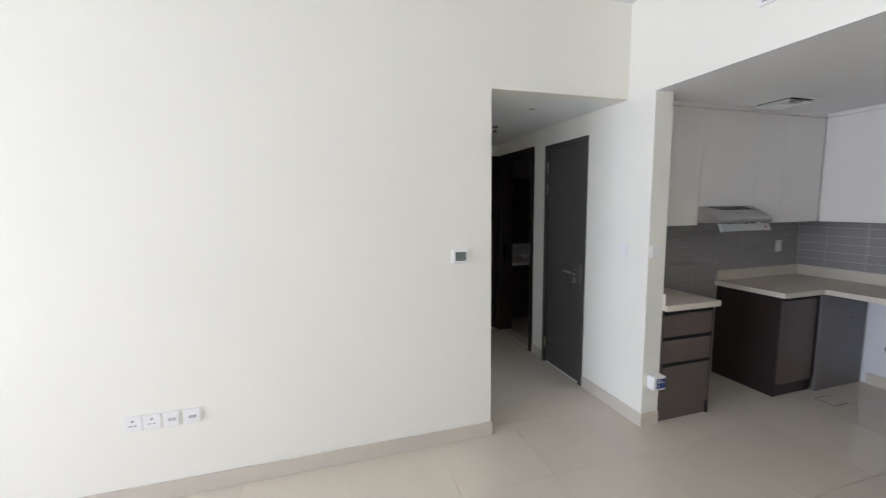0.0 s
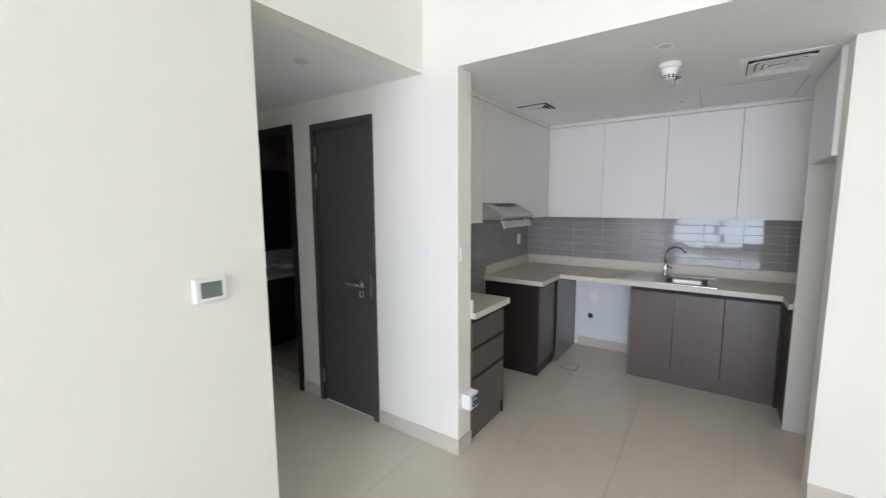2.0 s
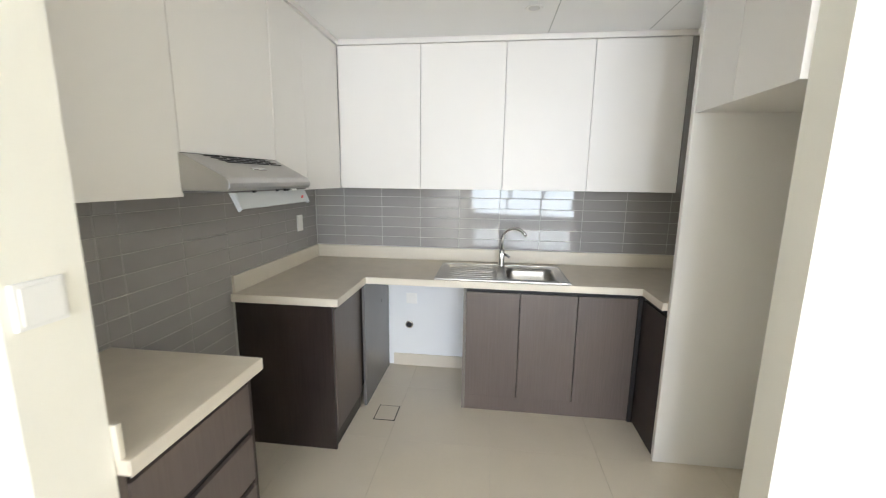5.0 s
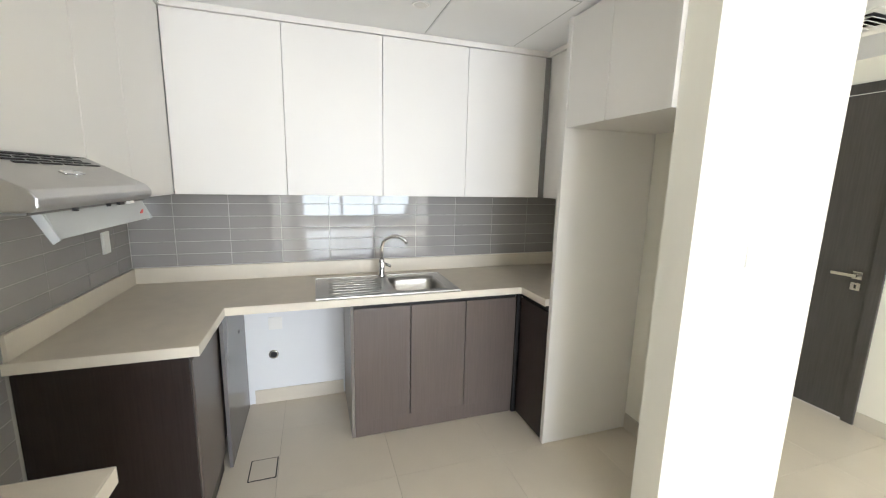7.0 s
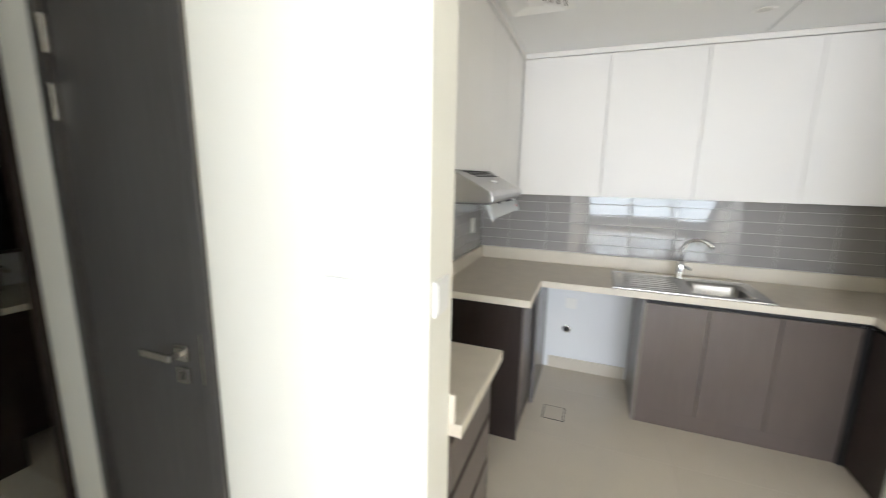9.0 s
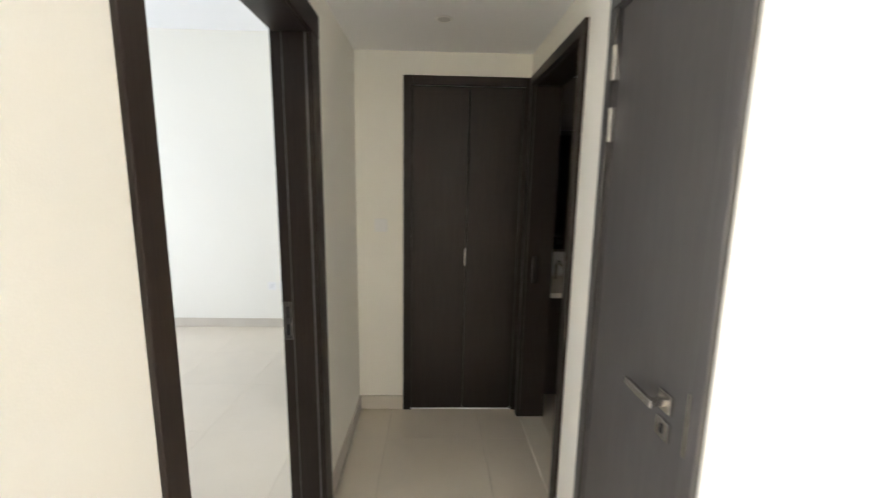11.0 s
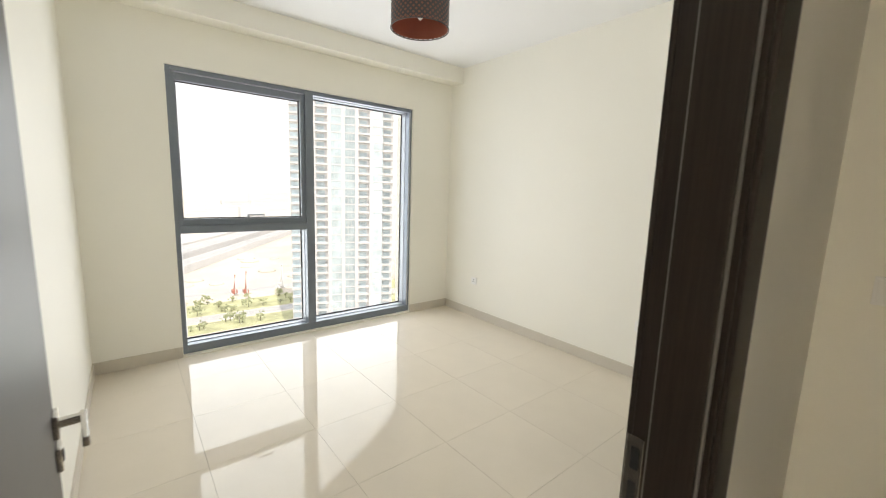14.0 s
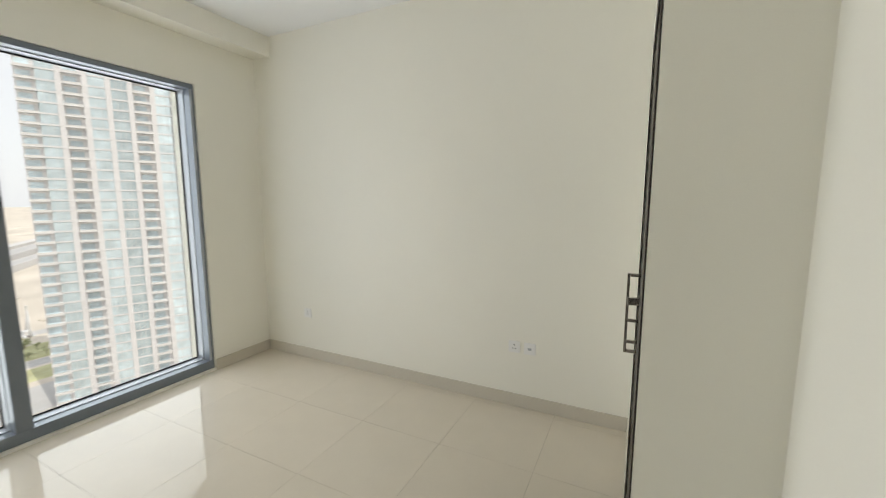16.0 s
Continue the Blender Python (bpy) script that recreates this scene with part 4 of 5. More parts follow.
# ---- ceiling fittings ----
def diffuser(x, y, half, label, z=LOW):
    d = thing("ceiling_vent", (x, y, z), label, "air vent", "ceiling vents")
    part("backing", boxes((x - half * 0.8, y - half * 0.8, z - 0.002, x + half * 0.8, y + half * 0.8, z - 0.0006)), BLACK, d)

    def ring(o, i, zo, zi, nm):
        bm = bmesh.new()
        vo = [bm.verts.new((x + sx * o, y + sy * o, zo)) for sx, sy in ((1, 1), (-1, 1), (-1, -1), (1, -1))]
        vi = [bm.verts.new((x + sx * i, y + sy * i, zi)) for sx, sy in ((1, 1), (-1, 1), (-1, -1), (1, -1))]
        wo = [bm.verts.new((v.co.x, v.co.y, v.co.z + 0.003)) for v in vo]
        wi = [bm.verts.new((v.co.x, v.co.y, v.co.z + 0.003)) for v in vi]
        for k in range(4):
            j = (k + 1) % 4
            bm.faces.new((vo[k], vo[j], vi[j], vi[k]))
            bm.faces.new((wo[k], wi[k], wi[j], wo[j]))
            bm.faces.new((vo[k], wo[k], wo[j], vo[j]))
            bm.faces.new((vi[k], vi[j], wi[j], wi[k]))
        bmesh.ops.recalc_face_normals(bm, faces=bm.faces)
        part(nm, bm, PLASTIC, d)
    ring(half, half * 0.78, z - 0.005, z - 0.006, "frame")
    for k, (o, i) in enumerate(((0.76, 0.585), (0.565, 0.40), (0.385, 0.245))):
        ring(half * o, half * i, z - 0.024, z - 0.006, "blade")
    part("centre", boxes((x - half * 0.22, y - half * 0.22, z - 0.024, x + half * 0.22, y + half * 0.22, z - 0.020)), PLASTIC, d)
    return d


diffuser(3.85, 2.115, 0.165, "white square ceiling air diffuser")
diffuser(3.65, 0.60, 0.19, "white square ceiling air diffuser")
diffuser(3.75, -1.05, 0.19, "white square ceiling air diffuser in the entry")


def downlight(x, y, z=LOW):
    d = thing("downlight", (x, y, z), "round unlit recessed ceiling downlight", "downlight", "downlights")
    part("trim", turned([(0.045, z - 0.004), (0.040, z - 0.007), (0.034, z - 0.006), (0.030, z - 0.003)], 28, (x, y, 0)), PLASTIC, d)
    part("lens", turned([(0.030, z - 0.0052), (0.029, z - 0.006)], 24, (x, y, 0)), CERAMIC, d)


for x, y in ((4.31, 1.11), (2.986, 1.108), (2.075, 2.78), (2.062, 4.11)):
    downlight(x, y, LOW - (0.002 if y > 2.5 else 0))


def sprinkler(x, y, z=LOW):
    s = thing("sprinkler", (x, y, z), "chrome ceiling fire sprinkler", "sprinkler", "sprinklers")
    part("escutcheon", turned([(0.036, z - 0.001), (0.034, z - 0.005), (0.014, z - 0.012)], 24, (x, y, 0)), NICKEL, s)
    for d in (-1, 1):
        part("frame", tube([(x + 0.012 * d, y, z - 0.010), (x + 0.014 * d, y, z - 0.034), (x, y, z - 0.046)], 0.003, 8), NICKEL, s)
    part("bulb", turned([(0.0015, z - 0.038), (0.003, z - 0.034), (0.003, z - 0.016), (0.0015, z - 0.012)], 10, (x, y, 0)), RED, s, "thin red glass bulb")
    part("deflector", turned([(0.024, z - 0.050), (0.026, z - 0.0485), (0.010, z - 0.046)], 20, (x, y, 0)), NICKEL, s, "dark disc deflector")


sprinkler(3.62, 1.11)
sprinkler(2.09, 3.50, LOW - 0.002)
sm = thing("smoke_detector", (3.30, 1.11, LOW), "white cone smoke detector on the kitchen ceiling", "smoke detector")
part("base", turned([(0.056, LOW - 0.0006), (0.056, LOW - 0.022), (0.050, LOW - 0.026)], 32, (3.30, 1.11, 0)), PLASTIC, sm)
part("body", turned([(0.046, LOW - 0.026), (0.044, LOW - 0.042), (0.036, LOW - 0.060), (0.034, LOW - 0.084), (0.018, LOW - 0.090)], 32, (3.30, 1.11, 0)), PLASTIC, sm)
for k in range(10):
    a = 2 * math.pi * k / 10
    for z in (LOW - 0.070, LOW - 0.081):
        bm = boxes((0.0335, -0.007, z - 0.004, 0.0362, 0.007, z + 0.003))
        bmesh.ops.transform(bm, matrix=Matrix.Translation((3.30, 1.11, 0)) @ Matrix.Rotation(a, 4, 'Z'), verts=bm.verts)
        part("slot", bm, GASKET, sm)
ap = thing("access_panel", (4.36, 0.70, LOW), "flush white ceiling access panel", "access panel")
part("panel", boxes((4.02, 0.425, LOW - 0.004, 4.66, 0.985, LOW - 0.0015)), CEIL, ap)
part("gap", boxes((4.015, 0.988, LOW - 0.0022, 4.665, 0.993, LOW - 0.001), (4.015, 0.417, LOW - 0.0022, 4.665, 0.422, LOW - 0.001), (4.012, 0.417, LOW - 0.0022, 4.017, 0.993, LOW - 0.001)), GREYPL, ap, "fine dark joint")

fd = thing("floor_drain", (4.40, 1.93, 0), "square tiled floor drain cover with a dark joint", "floor drain")
part("joint", boxes((4.318, 1.86, 0.0002, 4.482, 2.0, 0.0016)), BLACK, fd)
part("cover", boxes((4.324, 1.866, 0.0003, 4.476, 1.994, 0.0030), bevel=0.0008), FLOOR, fd)

gr = thing("bulkhead_grille", (HALL_E, 1.9, 2.8), "white linear air grille in the bulkhead", "air vent")
part("frame", boxes((HALL_E - 0.012, 0.2, 2.612, HALL_E - 0.0005, 1.475, 2.82), bevel=0.003), PLASTIC, gr)
for k in range(8):
    part("slat", boxes((HALL_E - 0.016, 0.22, 2.628 + 0.0225 * k, HALL_E - 0.0125, 1.455, 2.639 + 0.0225 * k)), GREYPL, gr)

# ---- pendant lamp: pierced drum with copper lining ----
LX, LY, LB, LH, LR = -0.62, 4.50, 2.625, 0.38, 0.195
pl = thing("pendant_lamp", (LX, LY, HIGH), "dark pierced lattice drum pendant with a copper lining", "pendant lamp")
bm = bmesh.new()
NU, NV = 34, 11
grid = [[bm.verts.new((LX + LR * math.cos(2 * math.pi * (k + 0.5 * (r % 2)) / NU), LY + LR * math.sin(2 * math.pi * (k + 0.5 * (r % 2)) / NU), LB + LH * r / (2 * NV))) for k in range(NU)] for r in range(2 * NV + 1)]
for r in range(0, 2 * NV - 1):
    for k in range(NU):
        if r % 2 == 0:
            q = (grid[r][k], grid[r + 1][k], grid[r + 2][k], grid[r + 1][(k - 1) % NU])
        else:
            q = (grid[r][k], grid[r + 1][(k + 1) % NU], grid[r + 2][k], grid[r + 1][k])
        mid = sum((v.co for v in q), Vector()) / 4
        hole = [bm.verts.new(mid + (v.co - mid) * 0.52) for v in q]
        for a in range(4):
            bm.faces.new((q[a], q[(a + 1) % 4], hole[(a + 1) % 4], hole[a]))
part("drum", bm, SHADE, pl, "dark diamond-lattice metal drum")
part("rim", tube([(LX + LR * math.cos(2 * math.pi * k / 40), LY + LR * math.sin(2 * math.pi * k / 40), LB) for k in range(41)], 0.004, 8), SHADE, pl)
part("rim", tube([(LX + LR * math.cos(2 * math.pi * k / 40), LY + LR * math.sin(2 * math.pi * k / 40), LB + LH) for k in range(41)], 0.004, 8), SHADE, pl)
bm = bmesh.new()
bmesh.ops.create_cone(bm, cap_ends=False, segments=48, radius1=LR - 0.006, radius2=LR - 0.006, depth=LH - 0.01, matrix=Matrix.Translation((LX, LY, LB + LH / 2)))
part("lining", bm, COPPER, pl, "copper-red inner lining")
part("stem", turned([(0.008, LB + LH * 0.55), (0.008, HIGH - 0.03)], 12, (LX, LY, 0)), BLACK, pl)
part("canopy", turned([(0.05, HIGH - 0.03), (0.055, HIGH - 0.001)], 24, (LX, LY, 0)), SHADE, pl)
part("spider", boxes((LX - LR + 0.01, LY - 0.004, LB + LH - 0.03, LX + LR - 0.01, LY + 0.004, LB + LH - 0.022), (LX - 0.004, LY - LR + 0.01, LB + LH - 0.03, LX + 0.004, LY + LR - 0.01, LB + LH - 0.022)), SHADE, pl)
part("bulb_holder", turned([(0.02, LB + LH * 0.42), (0.022, LB + LH * 0.55)], 16, (LX, LY, 0)), PLASTIC, pl)
part("bulb", turned([(0.008, LB + LH * 0.16), (0.026, LB + LH * 0.22), (0.03, LB + LH * 0.29), (0.018, LB + LH * 0.42)], 18, (LX, LY, 0)), CERAMIC, pl)

# ---- bathroom seen from the hall ----
va = thing("vanity_unit", (3.27, 4.83, 0), "dark wood vanity unit with a pale stone top", "vanity")
part("body", boxes((2.80, 4.58, 0.12, 3.75, 5.10, 0.83), bevel=0.003), DARKW, va)
part("top", boxes((2.785, 4.555, 0.83, 3.76, 5.105, 0.865), bevel=0.003), QEDGE, va, "pale stone vanity top")
part("basin", turned([(0.10, 0.875), (0.17, 0.90), (0.19, 0.96), (0.18, 0.96), (0.15, 0.90)], 28, (3.30, 4.83, -0.01)), CERAMIC, va)
part("tap", tube([(2.98, 4.98, 0.865), (2.98, 4.98, 0.98), (2.985, 4.93, 1.01), (2.99, 4.88, 0.99)], 0.012, 10), CHROME, va)
solid("bath_mirror", boxes((2.86, 5.09, 1.08, 3.75, 5.105, 2.0), bevel=0.002), MIRROR, "frameless bathroom mirror over the vanity", "mirror", kind=" ".strip())
solid("bath_splashback", boxes((2.785, 5.09, 0.866, 3.76, 5.108, 1.06)), CERAMIC, "pale tile splashback behind the basin", "splashback")


# ---- outside: towers, road, desert ----
GZ = -69.0
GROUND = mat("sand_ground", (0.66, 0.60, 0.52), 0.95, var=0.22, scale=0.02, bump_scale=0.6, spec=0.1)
# Asphalt and planting are paled: the haze of distance is painted in.
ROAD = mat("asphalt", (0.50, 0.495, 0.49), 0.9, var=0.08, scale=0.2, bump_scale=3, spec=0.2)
GREEN = mat("hazed_foliage", (0.40, 0.42, 0.26), 0.9, var=0.35, scale=0.4, bump_scale=3, spec=0.15)
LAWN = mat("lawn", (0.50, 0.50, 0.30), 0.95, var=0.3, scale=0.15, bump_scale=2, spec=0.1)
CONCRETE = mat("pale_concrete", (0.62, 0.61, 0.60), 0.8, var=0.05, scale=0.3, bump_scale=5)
# White lowered, glass and balcony grey raised: distance haze put into these colours.
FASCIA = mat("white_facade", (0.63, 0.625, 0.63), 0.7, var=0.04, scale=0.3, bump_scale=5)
TGLASS = mat("hazed_tower_glass", (0.50, 0.60, 0.64), 0.2, var=0.25, scale=0.25, bump_scale=2, spec=0.7, piece=0.25)
BALC = mat("hazed_grey", (0.72, 0.72, 0.72), 0.7, var=0.2, scale=0.5)

solid("ground", boxes((-4500, -4500, GZ - 1, 4500, 4500, GZ)), GROUND, "pale desert sand reaching the horizon", "ground")


def strip(name, a, b, width, z, thick, material, label, category):
    """A long slab from a to b on plan."""
    a, b = Vector((*a, 0)), Vector((*b, 0))
    d = (b - a).normalized()
    s = Vector((-d.y, d.x, 0)) * width / 2
    return solid(name, prism([((p).x, (p).y) for p in (a + s, a - s, b - s, b + s)], 'z', z, z + thick), material, label, category)


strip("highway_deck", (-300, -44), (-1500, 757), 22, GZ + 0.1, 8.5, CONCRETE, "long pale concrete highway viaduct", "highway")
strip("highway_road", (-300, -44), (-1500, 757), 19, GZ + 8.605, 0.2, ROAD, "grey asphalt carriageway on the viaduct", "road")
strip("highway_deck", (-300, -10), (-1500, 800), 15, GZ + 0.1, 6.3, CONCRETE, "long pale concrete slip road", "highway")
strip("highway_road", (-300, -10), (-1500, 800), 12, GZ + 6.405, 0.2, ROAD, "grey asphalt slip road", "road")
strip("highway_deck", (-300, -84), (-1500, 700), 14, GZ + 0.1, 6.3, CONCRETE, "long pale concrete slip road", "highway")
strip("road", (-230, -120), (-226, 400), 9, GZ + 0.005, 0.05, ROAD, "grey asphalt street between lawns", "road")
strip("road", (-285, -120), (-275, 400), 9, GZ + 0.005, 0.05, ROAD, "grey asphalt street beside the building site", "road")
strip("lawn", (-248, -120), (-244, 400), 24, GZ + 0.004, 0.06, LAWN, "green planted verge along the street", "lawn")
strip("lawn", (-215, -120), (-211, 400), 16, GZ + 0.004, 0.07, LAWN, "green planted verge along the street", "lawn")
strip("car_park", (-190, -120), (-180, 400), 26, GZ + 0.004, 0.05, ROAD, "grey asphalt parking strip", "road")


def tower(name, cx, cy, turn, bays, depth, floors, fh, label):
    """A residential tower: glass bays, piers and balconies, storey by storey. bays: kinds along its face, 'g' glass, 'b' balcony, 'p' pier."""
    width = sum({'g': 4.2, 'b': 4.6, 'p': 1.5, 'P': 5.0}[k] for k in bays)
    t = thing(name, (cx, cy, GZ), label, "building")
    m = Matrix.Translation((cx, cy, GZ)) @ Matrix.Rotation(radians(turn), 4, 'Z')

    def add(nm, bs, mt, lab=""):
        bm = bmesh.new()
        for x0, y0, z0, x1, y1, z1 in bs:
            vs = [bm.verts.new((x, y, z)) for x in (x0, x1) for y in (y0, y1) for z in (z0, z1)]
            for f in ((0, 1, 3, 2), (4, 6, 7, 5), (0, 4, 5, 1), (2, 3, 7, 6), (0, 2, 6, 4), (1, 5, 7, 3)):
                bm.faces.new([vs[i] for i in f])
        bmesh.ops.transform(bm, matrix=m, verts=bm.verts)
        bmesh.ops.recalc_face_normals(bm, faces=bm.faces)
        return part(nm, bm, mt, t, lab)
    H = floors * fh
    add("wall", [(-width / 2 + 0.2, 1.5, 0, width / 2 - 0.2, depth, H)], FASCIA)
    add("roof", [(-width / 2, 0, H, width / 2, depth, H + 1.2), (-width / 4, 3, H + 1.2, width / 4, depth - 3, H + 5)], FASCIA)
    x = -width / 2
    for k in bays:
        w = {'g': 4.2, 'b': 4.6, 'p': 1.5, 'P': 5.0}[k]
        if k in 'pP':
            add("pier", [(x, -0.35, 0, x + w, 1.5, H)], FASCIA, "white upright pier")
        elif k == 'g':
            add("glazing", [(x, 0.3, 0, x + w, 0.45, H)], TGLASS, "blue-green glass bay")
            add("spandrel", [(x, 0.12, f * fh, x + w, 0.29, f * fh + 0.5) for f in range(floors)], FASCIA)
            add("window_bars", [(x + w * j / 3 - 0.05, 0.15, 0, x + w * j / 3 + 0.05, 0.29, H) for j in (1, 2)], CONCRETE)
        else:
            add("recess", [(x, 0.9, 0, x + w, 1.35, H)], BALC, "balcony recess in a grey paled for haze")
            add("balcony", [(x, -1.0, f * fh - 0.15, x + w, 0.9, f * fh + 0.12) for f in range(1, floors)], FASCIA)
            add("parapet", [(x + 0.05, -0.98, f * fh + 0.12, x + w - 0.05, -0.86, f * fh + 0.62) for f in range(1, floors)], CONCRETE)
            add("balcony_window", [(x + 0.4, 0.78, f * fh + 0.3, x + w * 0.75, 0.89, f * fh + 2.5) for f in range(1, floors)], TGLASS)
        x += w
    return t


tower("apartment_tower", -157.7, 76.1, 66.2, "bgpbpgpgpbpgb", 24, 34, 3.32, "tall pale residential tower with balconies and glass bays")
tower("apartment_tower", -94.0, -5.1, 96, "pgpgpgpgpgP", 18, 36, 3.2, "pale tower with rows of windows close by")

rng = random.Random(4)


def tree(x, y, h):
    t = thing("tree", (x, y, GZ), "small green street tree on the verge", "tree", "street trees")
    part("trunk", tube([(x, y, GZ), (x + 0.1, y, GZ + h * 0.3), (x + 0.2, y + 0.1, GZ + h * 0.55)], 0.16, 6), mat_trunk, t)
    bm = bmesh.new()
    for _ in range(26):
        c = Vector((rng.gauss(0, h * 0.22), rng.gauss(0, h * 0.22), h * 0.65 + rng.gauss(0, h * 0.14)))
        bmesh.ops.create_icosphere(bm, subdivisions=1, radius=h * rng.uniform(0.06, 0.13), matrix=Matrix.Translation(c + Vector((x, y, GZ))))
    for v in bm.verts:
        v.co += Vector((rng.uniform(-.12, .12), rng.uniform(-.12, .12), rng.uniform(-.12, .12)))
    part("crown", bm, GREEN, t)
    return t


mat_trunk = mat("trunk", (0.12, 0.09, 0.065), 0.9, var=0.2)
for k in range(170):
    v = -60 + 290 * rng.random()
    tree(rng.choice((-257, -250, -242, -238, -219, -212)) + rng.uniform(-2.5, 2.5) + 0.008 * v, v, rng.uniform(3.0, 6.5))
RIG = mat("red_machine_paint", (0.50, 0.20, 0.15), 0.5, var=0.1, scale=0.5)


def rig(x, y, h, material, label):
    """A tracked piling rig: tracks, house and a tall braced mast."""
    t = thing("piling_rig", (x, y, GZ), label, "machine")
    for s in (-1.6, 1.6):
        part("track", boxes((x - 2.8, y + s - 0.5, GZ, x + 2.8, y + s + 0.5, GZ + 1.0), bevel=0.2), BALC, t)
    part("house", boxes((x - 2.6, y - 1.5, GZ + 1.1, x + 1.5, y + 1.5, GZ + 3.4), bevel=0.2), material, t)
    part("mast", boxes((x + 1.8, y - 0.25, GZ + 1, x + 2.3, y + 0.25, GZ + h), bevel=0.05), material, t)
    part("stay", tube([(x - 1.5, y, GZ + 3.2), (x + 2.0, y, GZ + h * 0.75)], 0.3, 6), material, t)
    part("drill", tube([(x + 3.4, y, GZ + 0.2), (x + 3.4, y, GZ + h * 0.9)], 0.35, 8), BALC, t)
    part("head", boxes((x + 1.6, y - 0.3, GZ + h, x + 3.4, y + 0.3, GZ + h + 0.6)), material, t)


rig(-272, 54, 13, RIG, "red tall-masted piling rig on the site")
rig(-269, 60, 15, RIG, "red tall-masted piling rig on the site")
rig(-276, 84, 16, BALC, "dark tall-masted piling rig on the site")
for _ in range(26):
    x, y, r = rng.uniform(-420, -300), rng.uniform(-40, 220), rng.uniform(3, 9)
    hp = thing("sand_heap", (x, y, GZ), "heap of pale dug sand on the site", "heap", "sand heaps")
    part("pile", turned([(r, GZ - 0.1), (r * 0.7, GZ + r * 0.16), (r * 0.3, GZ + r * 0.3), (0.2, GZ + r * 0.33)], 14, (x, y, 0)), GROUND, hp)
far = [(-1500, 300, 90, 30, 14), (-1380, 520, 60, 40, 20), (-1600, 820, 140, 30, 10), (-900, 210, 46, 24, 24), (-860, 330, 30, 30, 16), (-1700, 1200, 150, 40, 16), (-1200, 900, 80, 30, 12), (-2100, 900, 160, 50, 22)]
for x, y, lx, ly, h in far:
    b = thing("low_building", (x, y, GZ), "far low pale building on the desert plain", "building", "far buildings")
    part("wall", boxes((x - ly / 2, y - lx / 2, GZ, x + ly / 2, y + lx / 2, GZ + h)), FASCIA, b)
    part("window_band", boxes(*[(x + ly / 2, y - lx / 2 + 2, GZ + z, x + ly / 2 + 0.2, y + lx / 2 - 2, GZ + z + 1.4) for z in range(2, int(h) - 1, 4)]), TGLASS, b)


# ---- floor and wall tiles ----
def tile_mesh(name, w, d, h, bevel, material):
    bm = boxes((-w / 2, -d / 2, -h, w / 2, d / 2, 0))
    top = [e for e in bm.edges if all(v.co.z > -h / 2 for v in e.verts)]
    bmesh.ops.bevel(bm, geom=top, offset=bevel, segments=1, affect='EDGES')
    return mesh_of(name, bm, material)


FLOOR_TILES = {}


def floor_area(parent, x0, y0, x1, y1, ox, oy, tw=0.6, td=0.6, joint=0.001):
    """Porcelain tiles over a rectangle, cut at its edges, on a grid through (ox, oy)."""
    i0, i1 = math.floor((x0 - ox) / tw), math.ceil((x1 - ox) / tw)
    j0, j1 = math.floor((y0 - oy) / td), math.ceil((y1 - oy) / td)
    for i in range(i0, i1):
        for j in range(j0, j1):
            a0, a1 = max(x0, ox + i * tw), min(x1, ox + (i + 1) * tw)
            b0, b1 = max(y0, oy + j * td), min(y1, oy + (j + 1) * td)
            if a1 - a0 < 0.01 or b1 - b0 < 0.01:
                continue
            key = (round(a1 - a0, 3), round(b1 - b0, 3))
            if key not in FLOOR_TILES:
                FLOOR_TILES[key] = tile_mesh("floor_tile", key[0] - joint, key[1] - joint, 0.010, 0.0005, FLOOR)
            t = new("floor_tile", FLOOR_TILES[key])
            t.location = ((a0 + a1) / 2, (b0 + b1) / 2, 0)
            t.parent = parent
            t.matrix_parent_inverse = Matrix.Translation(parent.location).inverted()


fl = thing("floor_living", (0, 0, 0), "glossy cream porcelain floor tiles of the living area", "floor", kind="structure")
floor_area(fl, LIV_W, LIV_S, 6.2, LIV_N, 4.145, 1.255)
floor_area(fl, HALL_W, LIV_N, HALL_E, HALL_N, 4.145, 1.255)
floor_area(fl, 2.78, LIV_N, SINK_X, HOOD_Y, 4.145, 1.255)
floor_area(fl, 2.78, 3.58, 5.1, 5.45, 4.145, 1.255)
fb = thing("floor_bedroom", (0, 4, 0), "glossy cream porcelain floor tiles of the bedroom", "floor", kind="structure")
floor_area(fb, FACADE, BED_S, BED_E, BED_N, 0.60, 3.735, 0.6, 0.6)
floor_area(fb, BED_E, D0, HALL_W, D1, 0.60, 3.735, 0.6, 0.6)

WALL_TILES = {}
TILT = random.Random(7)      # tiles laid a hair out of true


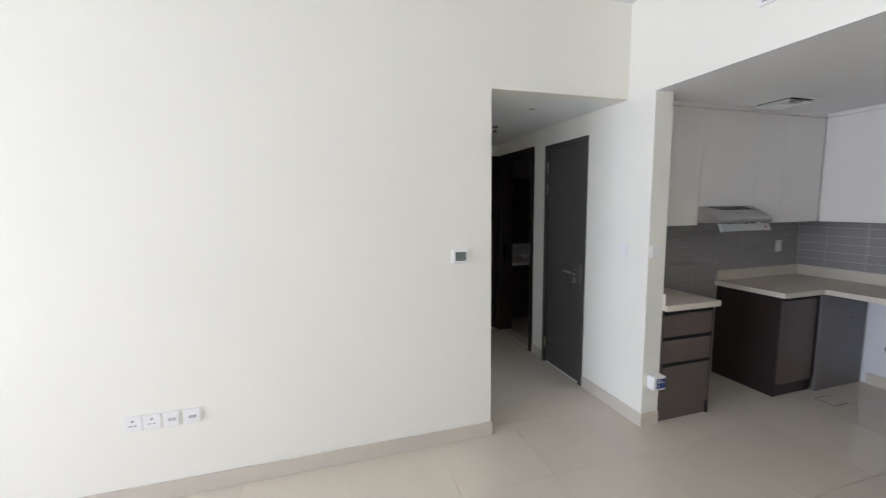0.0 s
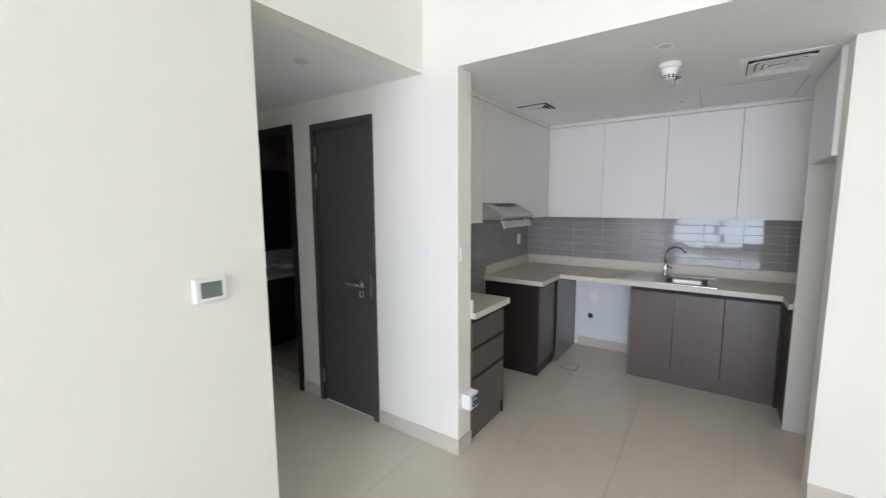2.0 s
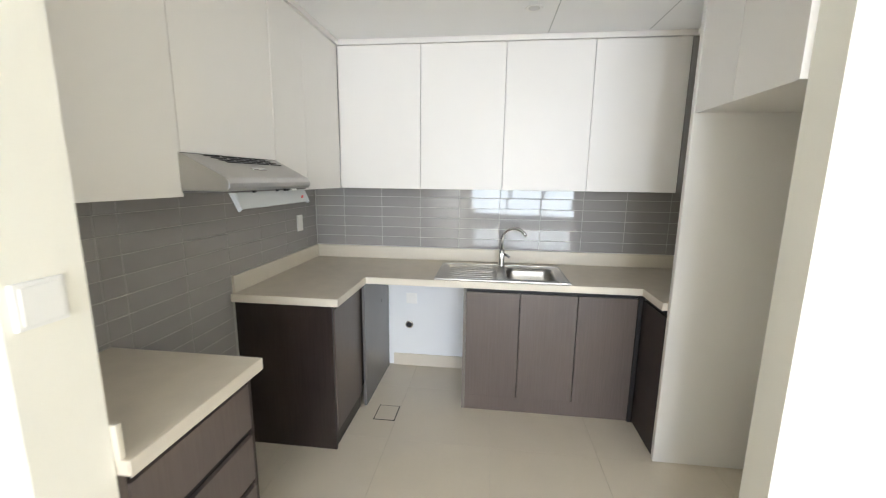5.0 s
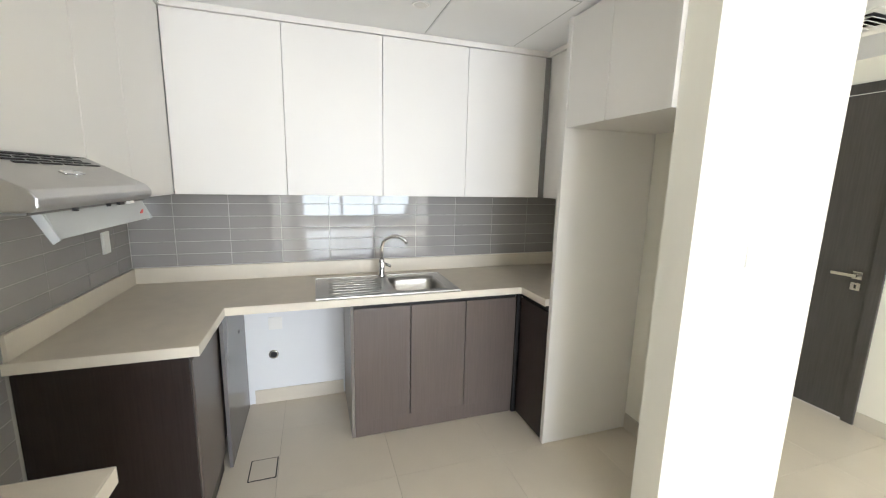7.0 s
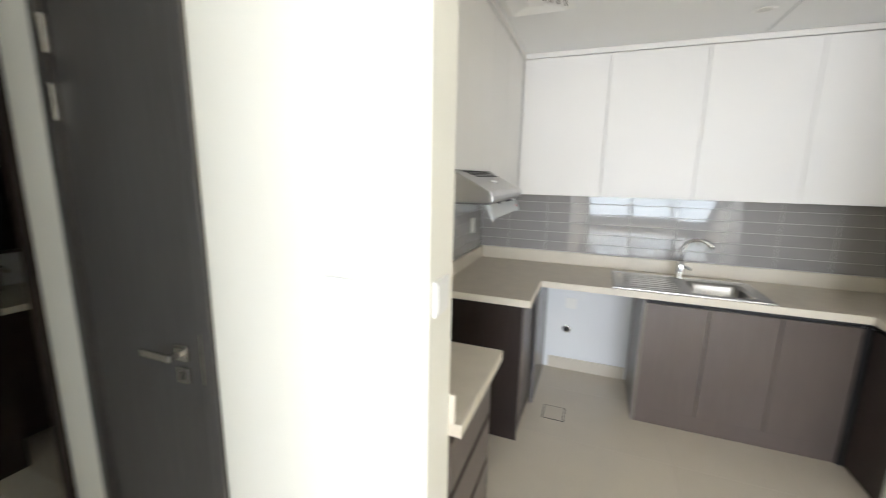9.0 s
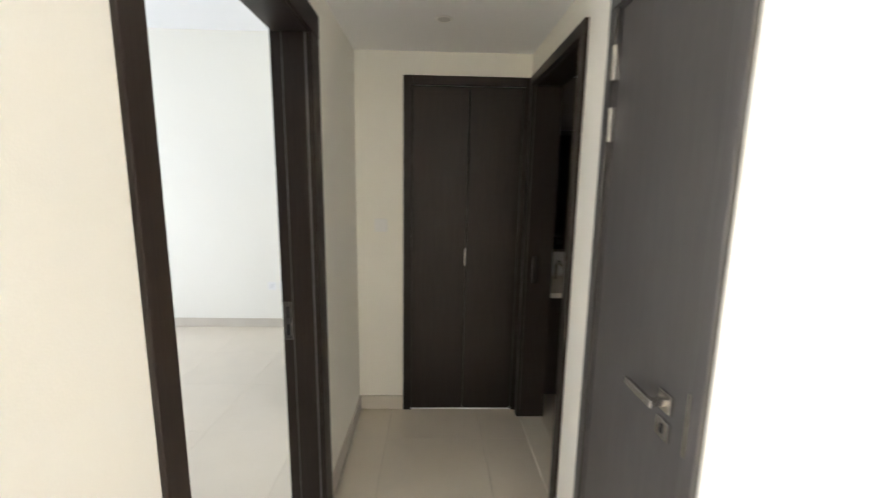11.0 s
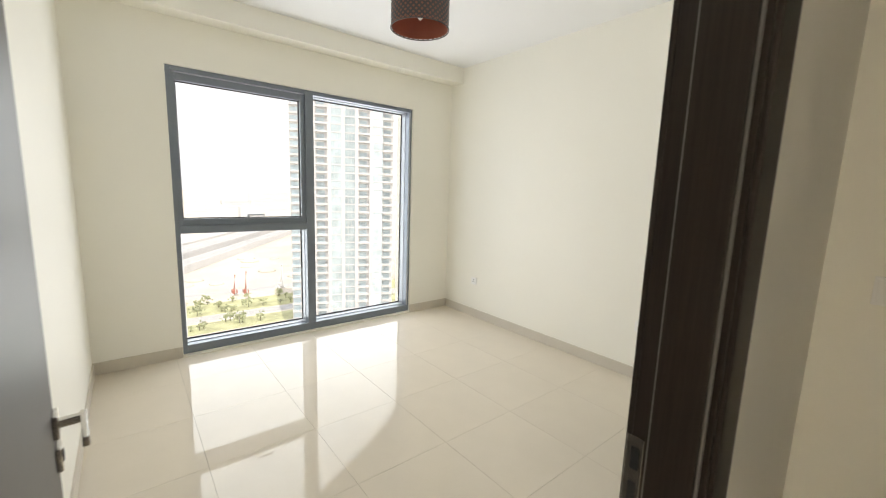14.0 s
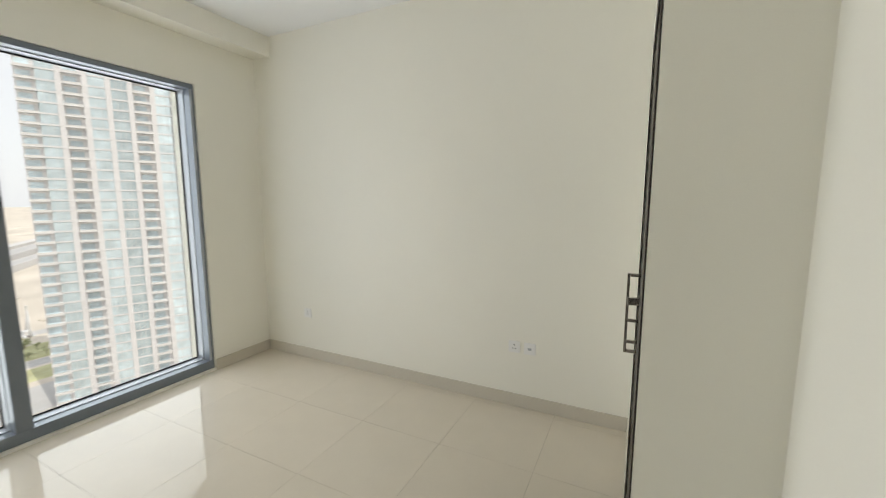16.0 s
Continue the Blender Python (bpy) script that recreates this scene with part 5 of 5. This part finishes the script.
def wall_tiles(parent, u0, u1, z0, z1, ou, oz, place, tw=0.302, th=0.0775, joint=0.003):
    """Stacked grey tiles; place(u, z) gives the pose of a tile that faces up in its own axes."""
    for i in range(math.floor((u0 - ou) / tw), math.ceil((u1 - ou) / tw)):
        for j in range(math.floor((z0 - oz) / th), math.ceil((z1 - oz) / th)):
            a0, a1 = max(u0, ou + i * tw), min(u1, ou + (i + 1) * tw)
            b0, b1 = max(z0, oz + j * th), min(z1, oz + (j + 1) * th)
            if a1 - a0 < 0.008 or b1 - b0 < 0.008:
                continue
            key = (round(a1 - a0, 3), round(b1 - b0, 3))
            if key not in WALL_TILES:
                WALL_TILES[key] = tile_mesh("wall_tile", key[0] - joint, key[1] - joint, 0.008, 0.0012, BSPLASH)
            t = new("wall_tile", WALL_TILES[key])
            t.matrix_world = place((a0 + a1) / 2, (b0 + b1) / 2) @ pose(0, 0, 0, TILT.gauss(0, 0.22), TILT.gauss(0, 0.16))
            t.parent = parent


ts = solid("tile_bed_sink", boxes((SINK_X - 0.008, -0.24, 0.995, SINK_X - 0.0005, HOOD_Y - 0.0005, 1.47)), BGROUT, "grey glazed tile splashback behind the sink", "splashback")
wall_tiles(ts, -0.24, HOOD_Y - 0.01, 0.998, 1.463, 1.53, 0.995, lambda u, z: Matrix.Translation((SINK_X - 0.0095, u, z)) @ Matrix(((0, 0, -1), (-1, 0, 0), (0, 1, 0))).to_4x4())
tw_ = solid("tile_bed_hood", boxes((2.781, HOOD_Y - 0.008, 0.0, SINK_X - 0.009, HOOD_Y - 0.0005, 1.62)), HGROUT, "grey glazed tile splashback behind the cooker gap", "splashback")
HP = lambda u, z: Matrix.Translation((u, HOOD_Y - 0.0095, z)) @ Matrix(((1, 0, 0), (0, 0, -1), (0, 1, 0))).to_4x4()
wall_tiles(tw_, 2.783, 3.303, 0.90, 1.463, 4.0, 0.995, HP)
wall_tiles(tw_, 3.303, 4.0, 0.11, 1.463, 4.0, 0.995, HP)
wall_tiles(tw_, 4.0, SINK_X - 0.012, 0.998, 1.463, 4.0, 0.995, HP)
